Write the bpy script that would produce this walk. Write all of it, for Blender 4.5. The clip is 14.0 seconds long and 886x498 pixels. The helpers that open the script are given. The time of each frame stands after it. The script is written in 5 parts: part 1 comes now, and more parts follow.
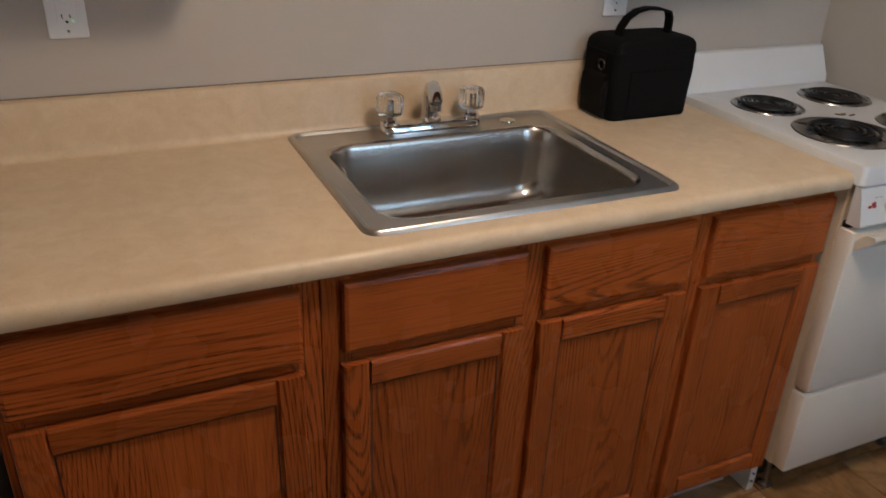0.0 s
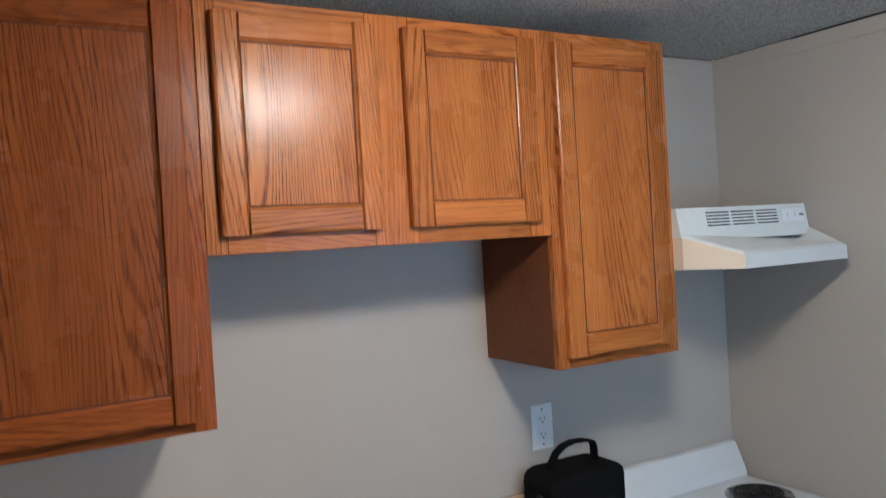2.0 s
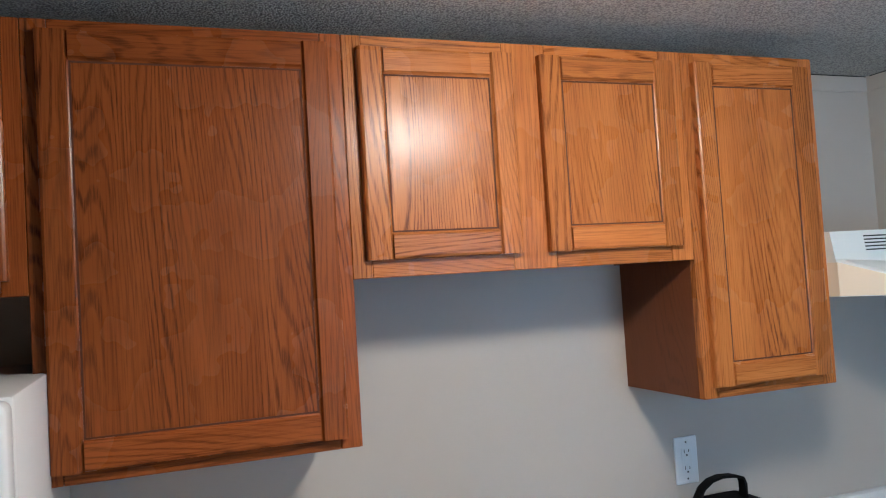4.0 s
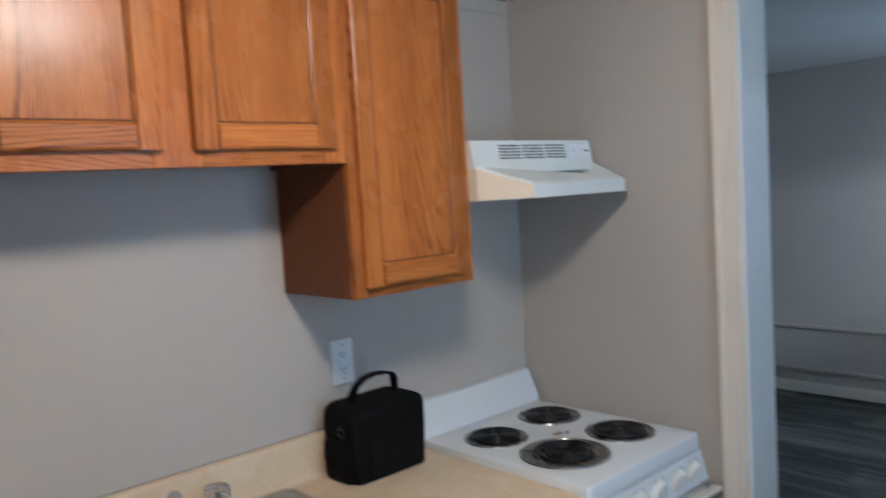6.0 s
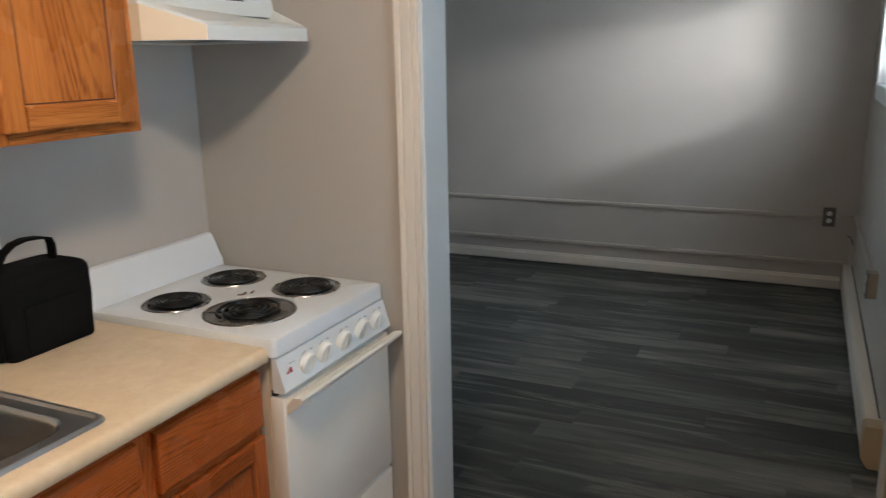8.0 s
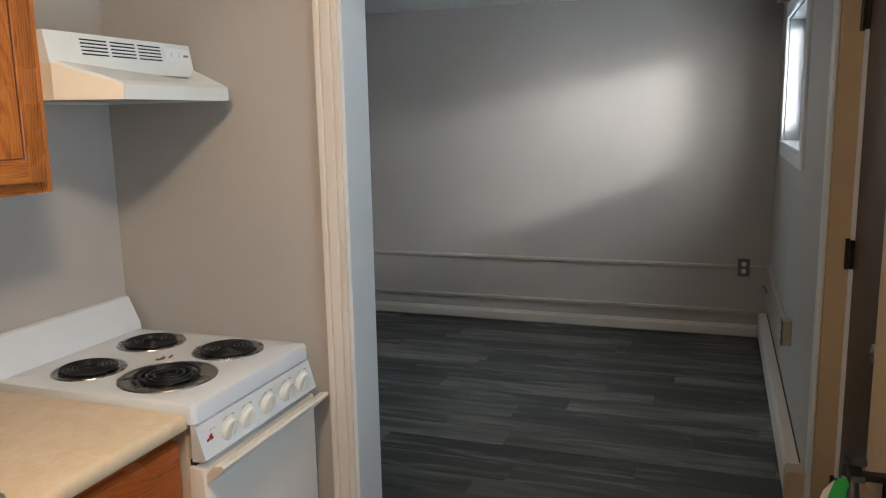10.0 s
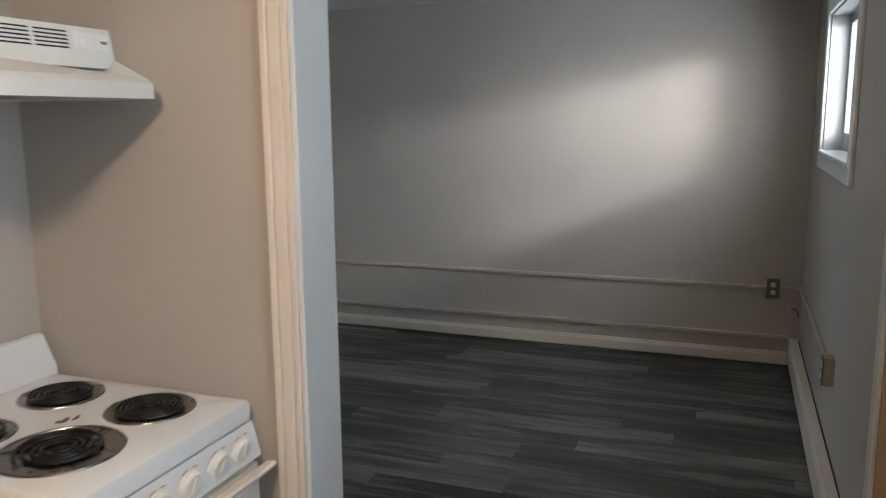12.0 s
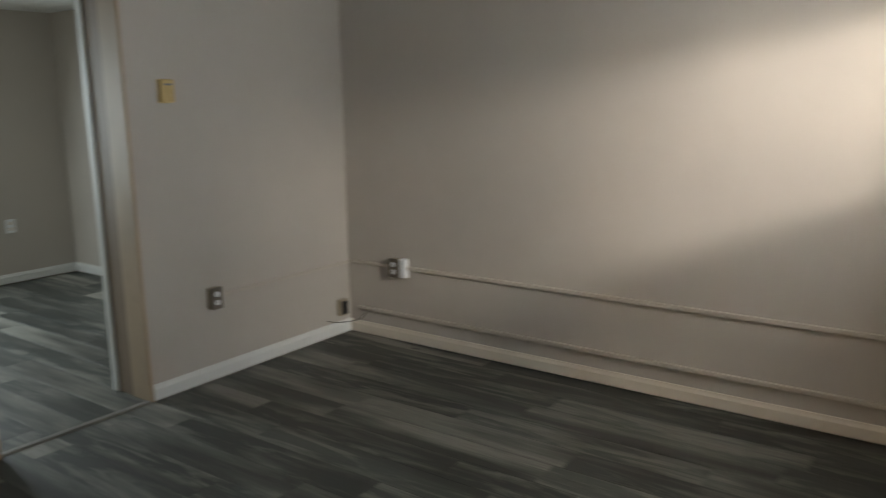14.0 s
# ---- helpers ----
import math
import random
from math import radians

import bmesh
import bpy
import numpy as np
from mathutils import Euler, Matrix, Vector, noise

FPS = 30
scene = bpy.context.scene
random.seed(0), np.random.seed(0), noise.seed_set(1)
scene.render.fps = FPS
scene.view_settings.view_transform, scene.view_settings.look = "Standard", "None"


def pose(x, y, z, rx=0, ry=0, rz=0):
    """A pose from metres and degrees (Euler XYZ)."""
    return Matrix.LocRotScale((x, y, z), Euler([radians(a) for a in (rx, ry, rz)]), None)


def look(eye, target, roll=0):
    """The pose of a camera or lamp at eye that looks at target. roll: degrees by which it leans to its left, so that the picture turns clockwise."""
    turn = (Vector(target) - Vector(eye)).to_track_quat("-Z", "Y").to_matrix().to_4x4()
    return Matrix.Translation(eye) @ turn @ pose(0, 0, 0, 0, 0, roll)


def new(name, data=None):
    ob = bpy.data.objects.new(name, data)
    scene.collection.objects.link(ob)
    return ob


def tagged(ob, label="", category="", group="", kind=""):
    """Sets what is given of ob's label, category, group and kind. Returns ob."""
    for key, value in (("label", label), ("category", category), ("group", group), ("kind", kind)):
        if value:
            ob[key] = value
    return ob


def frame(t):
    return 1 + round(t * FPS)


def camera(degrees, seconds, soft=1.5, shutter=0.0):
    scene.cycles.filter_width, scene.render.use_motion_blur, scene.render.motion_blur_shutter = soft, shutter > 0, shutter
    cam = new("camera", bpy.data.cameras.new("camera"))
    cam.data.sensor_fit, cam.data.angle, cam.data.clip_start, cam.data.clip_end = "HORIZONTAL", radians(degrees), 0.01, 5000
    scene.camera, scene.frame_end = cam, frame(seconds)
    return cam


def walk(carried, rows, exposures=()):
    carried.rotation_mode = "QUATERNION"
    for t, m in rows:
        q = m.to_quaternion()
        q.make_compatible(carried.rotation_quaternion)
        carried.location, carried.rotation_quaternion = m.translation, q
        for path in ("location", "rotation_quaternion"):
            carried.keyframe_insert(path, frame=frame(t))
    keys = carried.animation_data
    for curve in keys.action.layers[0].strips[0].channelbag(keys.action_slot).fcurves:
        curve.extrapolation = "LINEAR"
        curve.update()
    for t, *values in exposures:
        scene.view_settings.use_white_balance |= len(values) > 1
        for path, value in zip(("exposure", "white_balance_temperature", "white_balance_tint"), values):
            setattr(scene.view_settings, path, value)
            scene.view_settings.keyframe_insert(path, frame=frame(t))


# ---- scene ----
cam = camera(59.1, 14.0, 1.1, 0.4)
PATH = [
    (0, (-2.006, -1.697, 1.482), (-1.25, -0.074, 0.59), 2.3),
    (0.3, (-2.003, -1.708, 1.488), (-1.205, -0.14, 0.554), 3.3),
    (0.5, (-2.01, -1.715, 1.485), (-1.17, -0.141, 0.581), 3.6),
    (1, (-2.009, -1.717, 1.508), (-1.087, -0.078, 0.829), 3.0),
    (1.5, (-2.029, -1.712, 1.629), (-1.044, -0.005, 1.29), 0.6),
    (2, (-2.045, -1.751, 1.736), (-1.051, -0.016, 1.711), -3.4),
    (2.5, (-2.047, -1.767, 1.727), (-1.134, 0.012, 1.787), -4.4),
    (3, (-2.056, -1.769, 1.722), (-1.295, 0.079, 1.813), -3.8),
    (3.2, (-2.077, -1.763, 1.719), (-1.39, 0.112, 1.821), -3.6),
    (5.3, (-2.047, -1.758, 1.706), (-1.155, 0.032, 1.708), -4.0),
    (5.5, (-2.036, -1.735, 1.694), (-0.985, -0.033, 1.658), -4.0),
    (5.6, (-2.016, -1.726, 1.691), (-0.899, -0.068, 1.625), -3.4),
    (6, (-1.995, -1.748, 1.661), (-0.631, -0.294, 1.505), -3.5),
    (6.5, (-1.976, -1.748, 1.616), (-0.422, -0.527, 1.305), -3.0),
    (7, (-1.978, -1.733, 1.581), (-0.387, -0.597, 1.156), -2.3),
    (7.5, (-1.98, -1.735, 1.567), (-0.311, -0.731, 1.114), -1.8),
    (8, (-1.943, -1.743, 1.572), (-0.181, -0.926, 1.095), -1.1),
    (8.5, (-1.939, -1.747, 1.557), (-0.121, -1.06, 1.082), -1.3),
    (9, (-1.944, -1.76, 1.563), (-0.092, -1.122, 1.159), -1.3),
    (11.5, (-1.789, -1.717, 1.575), (0.062, -1.019, 1.282), -0.4),
    (12, (-1.484, -1.68, 1.577), (0.362, -0.988, 1.243), -0.5),
    (12.5, (-1.206, -1.605, 1.548), (0.677, -1.03, 1.198), -1.0),
    (13, (-0.847, -1.65, 1.548), (1.054, -1.144, 1.187), -1.1),
    (13.5, (-0.441, -1.751, 1.564), (1.399, -1.063, 1.19), -0.6),
    (13.8, (-0.183, -1.863, 1.552), (1.517, -0.879, 1.173), -1.3),
    (14, (-0.054, -1.792, 1.572), (1.533, -0.637, 1.187), -0.9),
]

EXPOSURES = [(0.0, -0.60, 6200, 12), (0.5, -0.18, 6000, 10), (1.0, -0.10, 5650, 8), (1.5, -0.35, 5250, 6), (3.0, -0.25, 5200, 4), (5.5, -0.07, 5150, 4), (6.0, -0.38, 5200, 5), (6.5, -0.40, 5450, 7),
             (7.5, -0.22, 6100, 8), (9.0, -0.17, 6200, 8), (11.5, -0.1, 6450, 10), (12.5, -0.15, 6450, 10), (13.0, 0.05, 6550, 10), (13.5, 0.17, 7100, 11), (14.0, 0.17, 7600, 11)]
walk(cam, [(t, look(eye, target, roll)) for t, eye, target, roll in PATH], EXPOSURES)

# ---- daylight, lamps ----
SUN_WAY = Vector((1.0, 0.90, -0.097)).normalized()
world = bpy.data.worlds.new("world")
scene.world = world
world.use_nodes = True
wt = world.node_tree
sky = wt.nodes.new("ShaderNodeTexSky")
sky.sky_type = "NISHITA"
sky.sun_disc = False
sky.sun_elevation = math.asin(-SUN_WAY.z)
sky.sun_rotation = math.atan2(-SUN_WAY.x, -SUN_WAY.y)
wt.nodes["Background"].inputs["Strength"].default_value = 0.05
wt.links.new(sky.outputs[0], wt.nodes["Background"].inputs["Color"])

sun = new("sun", bpy.data.lights.new("sun", "SUN"))
sun.data.energy, sun.data.angle, sun.data.color = 1.45, radians(11), (0.99, 1.0, 0.95)
sun.matrix_world = look(Vector((0, 0, 0)) - SUN_WAY * 20, (0, 0, 0))


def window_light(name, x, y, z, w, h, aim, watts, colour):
    """Area lamp in place of sky light, in a window's opening or outside it."""
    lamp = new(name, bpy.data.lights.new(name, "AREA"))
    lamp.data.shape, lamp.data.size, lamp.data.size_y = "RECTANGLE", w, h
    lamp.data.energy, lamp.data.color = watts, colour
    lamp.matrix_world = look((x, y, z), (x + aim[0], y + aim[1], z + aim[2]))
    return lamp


# strip added 2 m outside the window, sized to shape the wall patch
window_light("sky_light_bedroom", 0.78, -4.42, 2.42, 1.8, 0.28, (0.0, 1, -0.08), 235, (0.95, 0.965, 1.0))
window_light("sky_light_bedroom_low", 2.535, -2.302, 1.73, 1.10, 0.66, (0, 1, 0.05), 18, (0.74, 0.86, 1.0)).data.spread = radians(150)
# lamp in the unseen kitchen window, added for the bluish fill from the south
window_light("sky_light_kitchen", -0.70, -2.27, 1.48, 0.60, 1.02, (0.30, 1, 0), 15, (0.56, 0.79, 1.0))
window_light("sky_light_hall", 1.55, 5.33, 1.35, 1.2, 1.4, (0, -1, -0.55), 75, (0.66, 0.84, 1.0))


# ---- mesh helpers ----
def box(bm, x0, x1, y0, y1, z0, z1, bevel=0.0, seg=1):
    x0, x1, y0, y1, z0, z1 = min(x0, x1), max(x0, x1), min(y0, y1), max(y0, y1), min(z0, z1), max(z0, z1)
    vs = [bm.verts.new((x, y, z)) for x in (x0, x1) for y in (y0, y1) for z in (z0, z1)]
    fs = [bm.faces.new([vs[i] for i in f]) for f in ((0, 1, 3, 2), (4, 6, 7, 5), (0, 4, 5, 1), (2, 3, 7, 6), (0, 2, 6, 4), (1, 5, 7, 3))]
    if bevel > 0:
        edges = list({e for f in fs for e in f.edges})
        bmesh.ops.bevel(bm, geom=edges, offset=bevel, segments=seg, affect="EDGES", profile=0.5)
    return bm


def boxed(*a, **k):
    return box(bmesh.new(), *a, **k)


def prism(bm, pts, axis, a0, a1):
    """A solid drawn by an outline in two axes and swept along the third. axis 'x': pts are (y, z); 'y': (x, z); 'z': (x, y)."""
    def at(p, a):
        return {"x": (a, p[0], p[1]), "y": (p[0], a, p[1]), "z": (p[0], p[1], a)}[axis]
    lo = [bm.verts.new(at(p, a0)) for p in pts]
    hi = [bm.verts.new(at(p, a1)) for p in pts]
    n = len(pts)
    bm.faces.new(lo)
    bm.faces.new(hi[::-1])
    for i in range(n):
        bm.faces.new((lo[i], hi[i], hi[(i + 1) % n], lo[(i + 1) % n]))
    bmesh.ops.recalc_face_normals(bm, faces=bm.faces)
    return bm


def loft(bm, rings, cap_start=False, cap_end=False):
    rows = [[bm.verts.new(p) for p in r] for r in rings]
    n = len(rows[0])
    for a, b in zip(rows, rows[1:]):
        for i in range(n):
            bm.faces.new((a[i], a[(i + 1) % n], b[(i + 1) % n], b[i]))
    if cap_start:
        bm.faces.new(rows[0][::-1])
    if cap_end:
        bm.faces.new(rows[-1])
    bmesh.ops.recalc_face_normals(bm, faces=bm.faces)
    return bm


def lathe(bm, profile, centre, axis="z", n=32, flute=0, depth=0.0):
    """Turns (radius, height) pairs round an axis through centre."""
    rings = []
    for r, h in profile:
        ring = []
        for i in range(n):
            a = 2 * math.pi * i / n
            rr = r * (1 - depth * (0.5 + 0.5 * math.cos(flute * a))) if flute else r
            u, v = rr * math.cos(a), rr * math.sin(a)
            d = {"z": (u, v, h), "y": (u, h, v), "x": (h, u, v)}[axis]
            ring.append(tuple(c + e for c, e in zip(centre, d)))
        rings.append(ring)
    return loft(bm, rings, True, True)


def tube(bm, pts, r, n=10, closed_ends=True):
    """A round bar along a line of points."""
    pts = [Vector(p) for p in pts]
    rings = []
    up = Vector((0, 0, 1))
    for i, p in enumerate(pts):
        d = (pts[min(i + 1, len(pts) - 1)] - pts[max(i - 1, 0)]).normalized()
        side = d.cross(up)
        if side.length < 0.05:
            side = d.cross(Vector((0, 1, 0)))
        side.normalize()
        top = side.cross(d).normalized()
        rr = r[i] if isinstance(r, (list, tuple)) else r
        rings.append([p + rr * (math.cos(2 * math.pi * k / n) * side + math.sin(2 * math.pi * k / n) * top) for k in range(n)])
    return loft(bm, rings, closed_ends, closed_ends)


def rounded(x0, x1, y0, y1, z, r, k=8):
    """A ring of points: a rectangle with round corners at height z."""
    out = []
    for cx, cy, a0 in ((x1 - r, y1 - r, 0), (x0 + r, y1 - r, 90), (x0 + r, y0 + r, 180), (x1 - r, y0 + r, 270)):
        for i in range(k + 1):
            a = radians(a0 + 90 * i / k)
            out.append((cx + r * math.cos(a), cy + r * math.sin(a), z))
    return out


def mesh_of(name, bm, material, smooth=False):
    me = bpy.data.meshes.new(name)
    bm.to_mesh(me)
    bm.free()
    me.materials.append(material)
    if smooth:
        me.shade_smooth()
        me.set_sharp_from_angle(angle=radians(38))
    return me


def part(name, bm, material, parent, label="", smooth=False):
    ob = new(name, mesh_of(name, bm, material, smooth))
    ob.parent = parent
    if parent.type == "EMPTY":
        ob.matrix_parent_inverse = Matrix.Translation(-parent.location)
    return tagged(ob, label)


def thing(name, x, y, z, label, category, group="", kind=""):
    ob = new(name)
    ob.location = (x, y, z)
    ob.empty_display_size = 0.1
    return tagged(ob, label, category, group, kind)


def solid(name, bm, material, label, category, kind="", smooth=False, group=""):
    return tagged(new(name, mesh_of(name, bm, material, smooth)), label, category, group, kind)


# ---- materials ----
class Mat:
    """A node material under construction."""

    def __init__(self, name):
        self.m = bpy.data.materials.new(name)
        self.m.use_nodes = True
        self.nt = self.m.node_tree
        self.b = self.nt.nodes["Principled BSDF"]
        self.pos = self.nt.nodes.new("ShaderNodeTexCoord").outputs["Object"]
        self.rnd = self.nt.nodes.new("ShaderNodeObjectInfo").outputs["Random"]

    def link(self, a, b):
        if hasattr(a, "is_output"):
            self.nt.links.new(a, b)
        else:
            b.default_value = a

    def maths(self, op, a, b=0.0, clamp=False):
        n = self.nt.nodes.new("ShaderNodeMath")
        n.operation, n.use_clamp = op, clamp
        self.link(a, n.inputs[0])
        self.link(b, n.inputs[1])
        return n.outputs[0]

    def place(self, scale, shift=True):
        n = self.nt.nodes.new("ShaderNodeMapping")
        n.inputs["Scale"].default_value = scale
        self.link(self.pos, n.inputs["Vector"])
        if shift:
            c = self.nt.nodes.new("ShaderNodeCombineXYZ")
            for i, k in enumerate((37.0, 71.0, 53.0)):
                self.link(self.maths("MULTIPLY", self.rnd, k), c.inputs[i])
            self.link(c.outputs[0], n.inputs["Location"])
        return n.outputs[0]

    def noise(self, vec, scale, detail=4.0, rough=0.55, twist=0.0):
        n = self.nt.nodes.new("ShaderNodeTexNoise")
        self.link(vec, n.inputs["Vector"])
        n.inputs["Scale"].default_value = scale
        n.inputs["Detail"].default_value = detail
        n.inputs["Roughness"].default_value = rough
        n.inputs["Distortion"].default_value = twist
        return n.outputs[0]

    def cells(self, vec, scale):
        n = self.nt.nodes.new("ShaderNodeTexVoronoi")
        self.link(vec, n.inputs["Vector"])
        n.inputs["Scale"].default_value = scale
        return n.outputs["Distance"]

    def ramp(self, fac, *stops):
        n = self.nt.nodes.new("ShaderNodeValToRGB")
        self.link(fac, n.inputs[0])
        e = n.color_ramp.elements
        while len(e) < len(stops):
            e.new(0.5)
        for el, (p, c) in zip(e, stops):
            el.position = p
            el.color = (*c, 1) if isinstance(c, tuple) else (c, c, c, 1)
        return n.outputs[0]

    def mix(self, fac, a, b, how="MIX"):
        n = self.nt.nodes.new("ShaderNodeMix")
        n.data_type, n.blend_type = "RGBA", how
        self.link(fac, n.inputs[0])
        self.link((*a, 1) if isinstance(a, tuple) else a, n.inputs[6])
        self.link((*b, 1) if isinstance(b, tuple) else b, n.inputs[7])
        return n.outputs[2]

    def out(self, colour, rough, metal=0.0, height=None, strength=0.2, depth=0.002, spec=0.5, coat=0.0):
        self.link((*colour, 1) if isinstance(colour, tuple) else colour, self.b.inputs["Base Color"])
        self.link(rough, self.b.inputs["Roughness"])
        self.b.inputs["Metallic"].default_value = metal
        self.b.inputs["Specular IOR Level"].default_value = spec
        self.b.inputs["Coat Weight"].default_value = coat
        self.b.inputs["Coat Roughness"].default_value = 0.25
        if height is not None:
            n = self.nt.nodes.new("ShaderNodeBump")
            n.inputs["Strength"].default_value = strength
            n.inputs["Distance"].default_value = depth
            self.link(height, n.inputs["Height"])
            self.link(n.outputs[0], self.b.inputs["Normal"])
        return self.m


def paint(name, colour, rough=0.55, stipple=0.15, grime=0.12):
    m = Mat(name)
    p = m.place((1, 1, 1), False)
    big = m.noise(p, 1.3, 3)
    small = m.noise(p, 14, 4)
    c2 = tuple(v * (1 - grime) for v in colour)
    c = m.mix(m.ramp(big, (0.35, 0.0), (0.7, 1.0)), colour, c2)
    c = m.mix(m.ramp(small, (0.52, 0.0), (0.75, 0.35)), c, tuple(v * (1 - 0.7 * grime) for v in colour))
    return m.out(c, m.maths("ADD", rough, m.maths("MULTIPLY", small, 0.08)), height=m.noise(p, 260, 3), strength=stipple, depth=0.0015)


def oak(name, along, dark, mid, light, rough=0.25, figure=1.0):
    """Stained oak with the grain along one axis: growth lines that run straight or arch into cathedrals, broken by pores."""
    m = Mat(name)

    def run(across, length):
        return m.place({"x": (length, across, across), "y": (across, length, across), "z": (across, across, length)}[along])

    def across_of(vec):
        n = m.nt.nodes.new("ShaderNodeVectorMath")
        n.operation = "DOT_PRODUCT"
        m.link(vec, n.inputs[0])
        n.inputs[1].default_value = {"x": (0, 0.6, 1), "y": (1, 0, 0.6), "z": (1, 0.6, 0)}[along]
        return n.outputs["Value"]

    bend = m.noise(run(4.2, 0.75), 1.0, 1.5, 0.4, 0.25)
    small = m.noise(run(38.0, 3.5), 1.0, 2.0, 0.5)
    phase = m.maths("ADD", m.maths("MULTIPLY", across_of(run(1.0, 1.0)), 640.0), m.maths("MULTIPLY", bend, 230.0))
    phase = m.maths("ADD", phase, m.maths("MULTIPLY", small, 7.0))
    phase = m.maths("ADD", phase, m.maths("MULTIPLY", m.noise(run(13.0, 1.1), 1.0, 2.0, 0.5), 34.0))
    wave = m.maths("ADD", 0.5, m.maths("MULTIPLY", m.maths("SINE", phase), 0.5))
    growth = m.ramp(wave, (0.56, 0.0), (0.88, 0.8), (0.98, 1.0))
    pores = m.ramp(m.noise(run(520, 22), 1.0, 2.0, 0.6), (0.42, 0.0), (0.55, 1.0))
    growth = m.maths("MULTIPLY", growth, m.maths("ADD", 0.30, m.maths("MULTIPLY", pores, 0.70)))
    growth = m.maths("MULTIPLY", growth, m.ramp(m.noise(run(9.0, 1.3), 1.0, 2.0), (0.36, 0.15), (0.62, 1.0)))
    fine = m.ramp(m.noise(run(420, 9), 1.0, 2.0, 0.55), (0.50, 0.0), (0.66, 1.0))
    soft = m.noise(run(22, 1.0), 1.0, 3.0)
    c = m.mix(m.ramp(soft, (0.30, 0.0), (0.70, 1.0)), mid, light)
    c = m.mix(m.maths("MULTIPLY", fine, 0.42 * figure), c, dark)
    c = m.mix(m.maths("MULTIPLY", growth, 0.92 * figure), c, dark)
    c = m.mix(1.0, c, m.ramp(m.rnd, (0.0, 0.84), (1.0, 1.10)), "MULTIPLY")
    wear = m.noise(m.place((1, 1, 1)), 5.0, 3.0)
    r = m.maths("ADD", rough - 0.05, m.maths("MULTIPLY", wear, 0.14))
    h = m.maths("SUBTRACT", 1.0, m.maths("ADD", m.maths("MULTIPLY", fine, 0.35), m.maths("MULTIPLY", growth, 0.65)))
    return m.out(c, r, height=h, strength=0.28, depth=0.0005, spec=0.24)


OAK_D, OAK_M, OAK_L = (0.090, 0.019, 0.0040), (0.365, 0.116, 0.0265), (0.475, 0.171, 0.041)
M_OAK_V = oak("oak_upright", "z", OAK_D, OAK_M, OAK_L)
M_OAK_H = oak("oak_level", "x", OAK_D, OAK_M, OAK_L)
# redder oak, also darkened in the colour for dimmer light on the left
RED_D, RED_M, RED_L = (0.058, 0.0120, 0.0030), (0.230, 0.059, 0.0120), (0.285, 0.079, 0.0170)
M_RED_V = oak("dim_red_oak_upright", "z", RED_D, RED_M, RED_L)
M_RED_H = oak("dim_red_oak_level", "x", RED_D, RED_M, RED_L)
DEEP_D, DEEP_M, DEEP_L = (0.070, 0.0135, 0.0035), (0.335, 0.077, 0.0160), (0.420, 0.106, 0.0225)
M_DEEP_V = oak("deep_oak_upright", "z", DEEP_D, DEEP_M, DEEP_L)
M_DEEP_H = oak("deep_oak_level", "x", DEEP_D, DEEP_M, DEEP_L)
GOLD, REDDISH_DIM, DEEP = (M_OAK_V, M_OAK_H), (M_RED_V, M_RED_H), (M_DEEP_V, M_DEEP_H)
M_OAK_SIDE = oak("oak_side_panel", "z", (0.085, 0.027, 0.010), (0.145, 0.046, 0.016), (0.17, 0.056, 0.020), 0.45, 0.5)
M_WALL = paint("taupe_wall_paint", (0.47, 0.425, 0.375), 0.5, 0.12, 0.06)
M_CEIL_FAR = paint("white_ceiling_paint", (0.72, 0.72, 0.70), 0.8, 0.5, 0.08)
M_TRIM = paint("cream_trim_paint", (0.72, 0.645, 0.55), 0.36, 0.06, 0.10)
M_TRIM_WHITE = paint("white_trim_paint", (0.69, 0.69, 0.665), 0.36, 0.06, 0.10)
M_RACEWAY = paint("painted_raceway", (0.50, 0.445, 0.38), 0.4, 0.05, 0.1)
M_TOE = paint("pale_grey_toe_board", (0.55, 0.57, 0.58), 0.5, 0.05, 0.2)


def popcorn():
    m = Mat("stippled_ceiling")
    p = m.place((1, 1, 1), False)
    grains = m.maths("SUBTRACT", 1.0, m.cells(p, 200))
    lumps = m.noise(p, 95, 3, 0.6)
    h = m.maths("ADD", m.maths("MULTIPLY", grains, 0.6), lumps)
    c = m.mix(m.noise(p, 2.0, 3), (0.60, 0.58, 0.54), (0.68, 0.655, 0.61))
    # dips between grains darkened: shade put into the colour
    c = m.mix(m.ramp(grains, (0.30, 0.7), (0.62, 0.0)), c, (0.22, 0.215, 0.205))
    return m.out(c, 0.9, height=h, strength=1.0, depth=0.011)


def laminate():
    m = Mat("cream_laminate")
    p = m.place((1, 1, 1), False)
    a = m.noise(p, 22, 5, 0.65, 0.6)
    b = m.noise(p, 5, 3)
    c = m.mix(m.ramp(a, (0.35, 0.0), (0.7, 1.0)), (0.61, 0.462, 0.300), (0.69, 0.548, 0.380))
    c = m.mix(m.ramp(b, (0.45, 0.0), (0.8, 0.5)), c, (0.58, 0.42, 0.258))
    speck = m.ramp(m.noise(p, 240, 2), (0.62, 0.0), (0.72, 0.35))
    c = m.mix(speck, c, (0.42, 0.30, 0.17))
    return m.out(c, m.maths("ADD", 0.30, m.maths("MULTIPLY", b, 0.16)), height=m.noise(p, 420, 2), strength=0.06, depth=0.001)


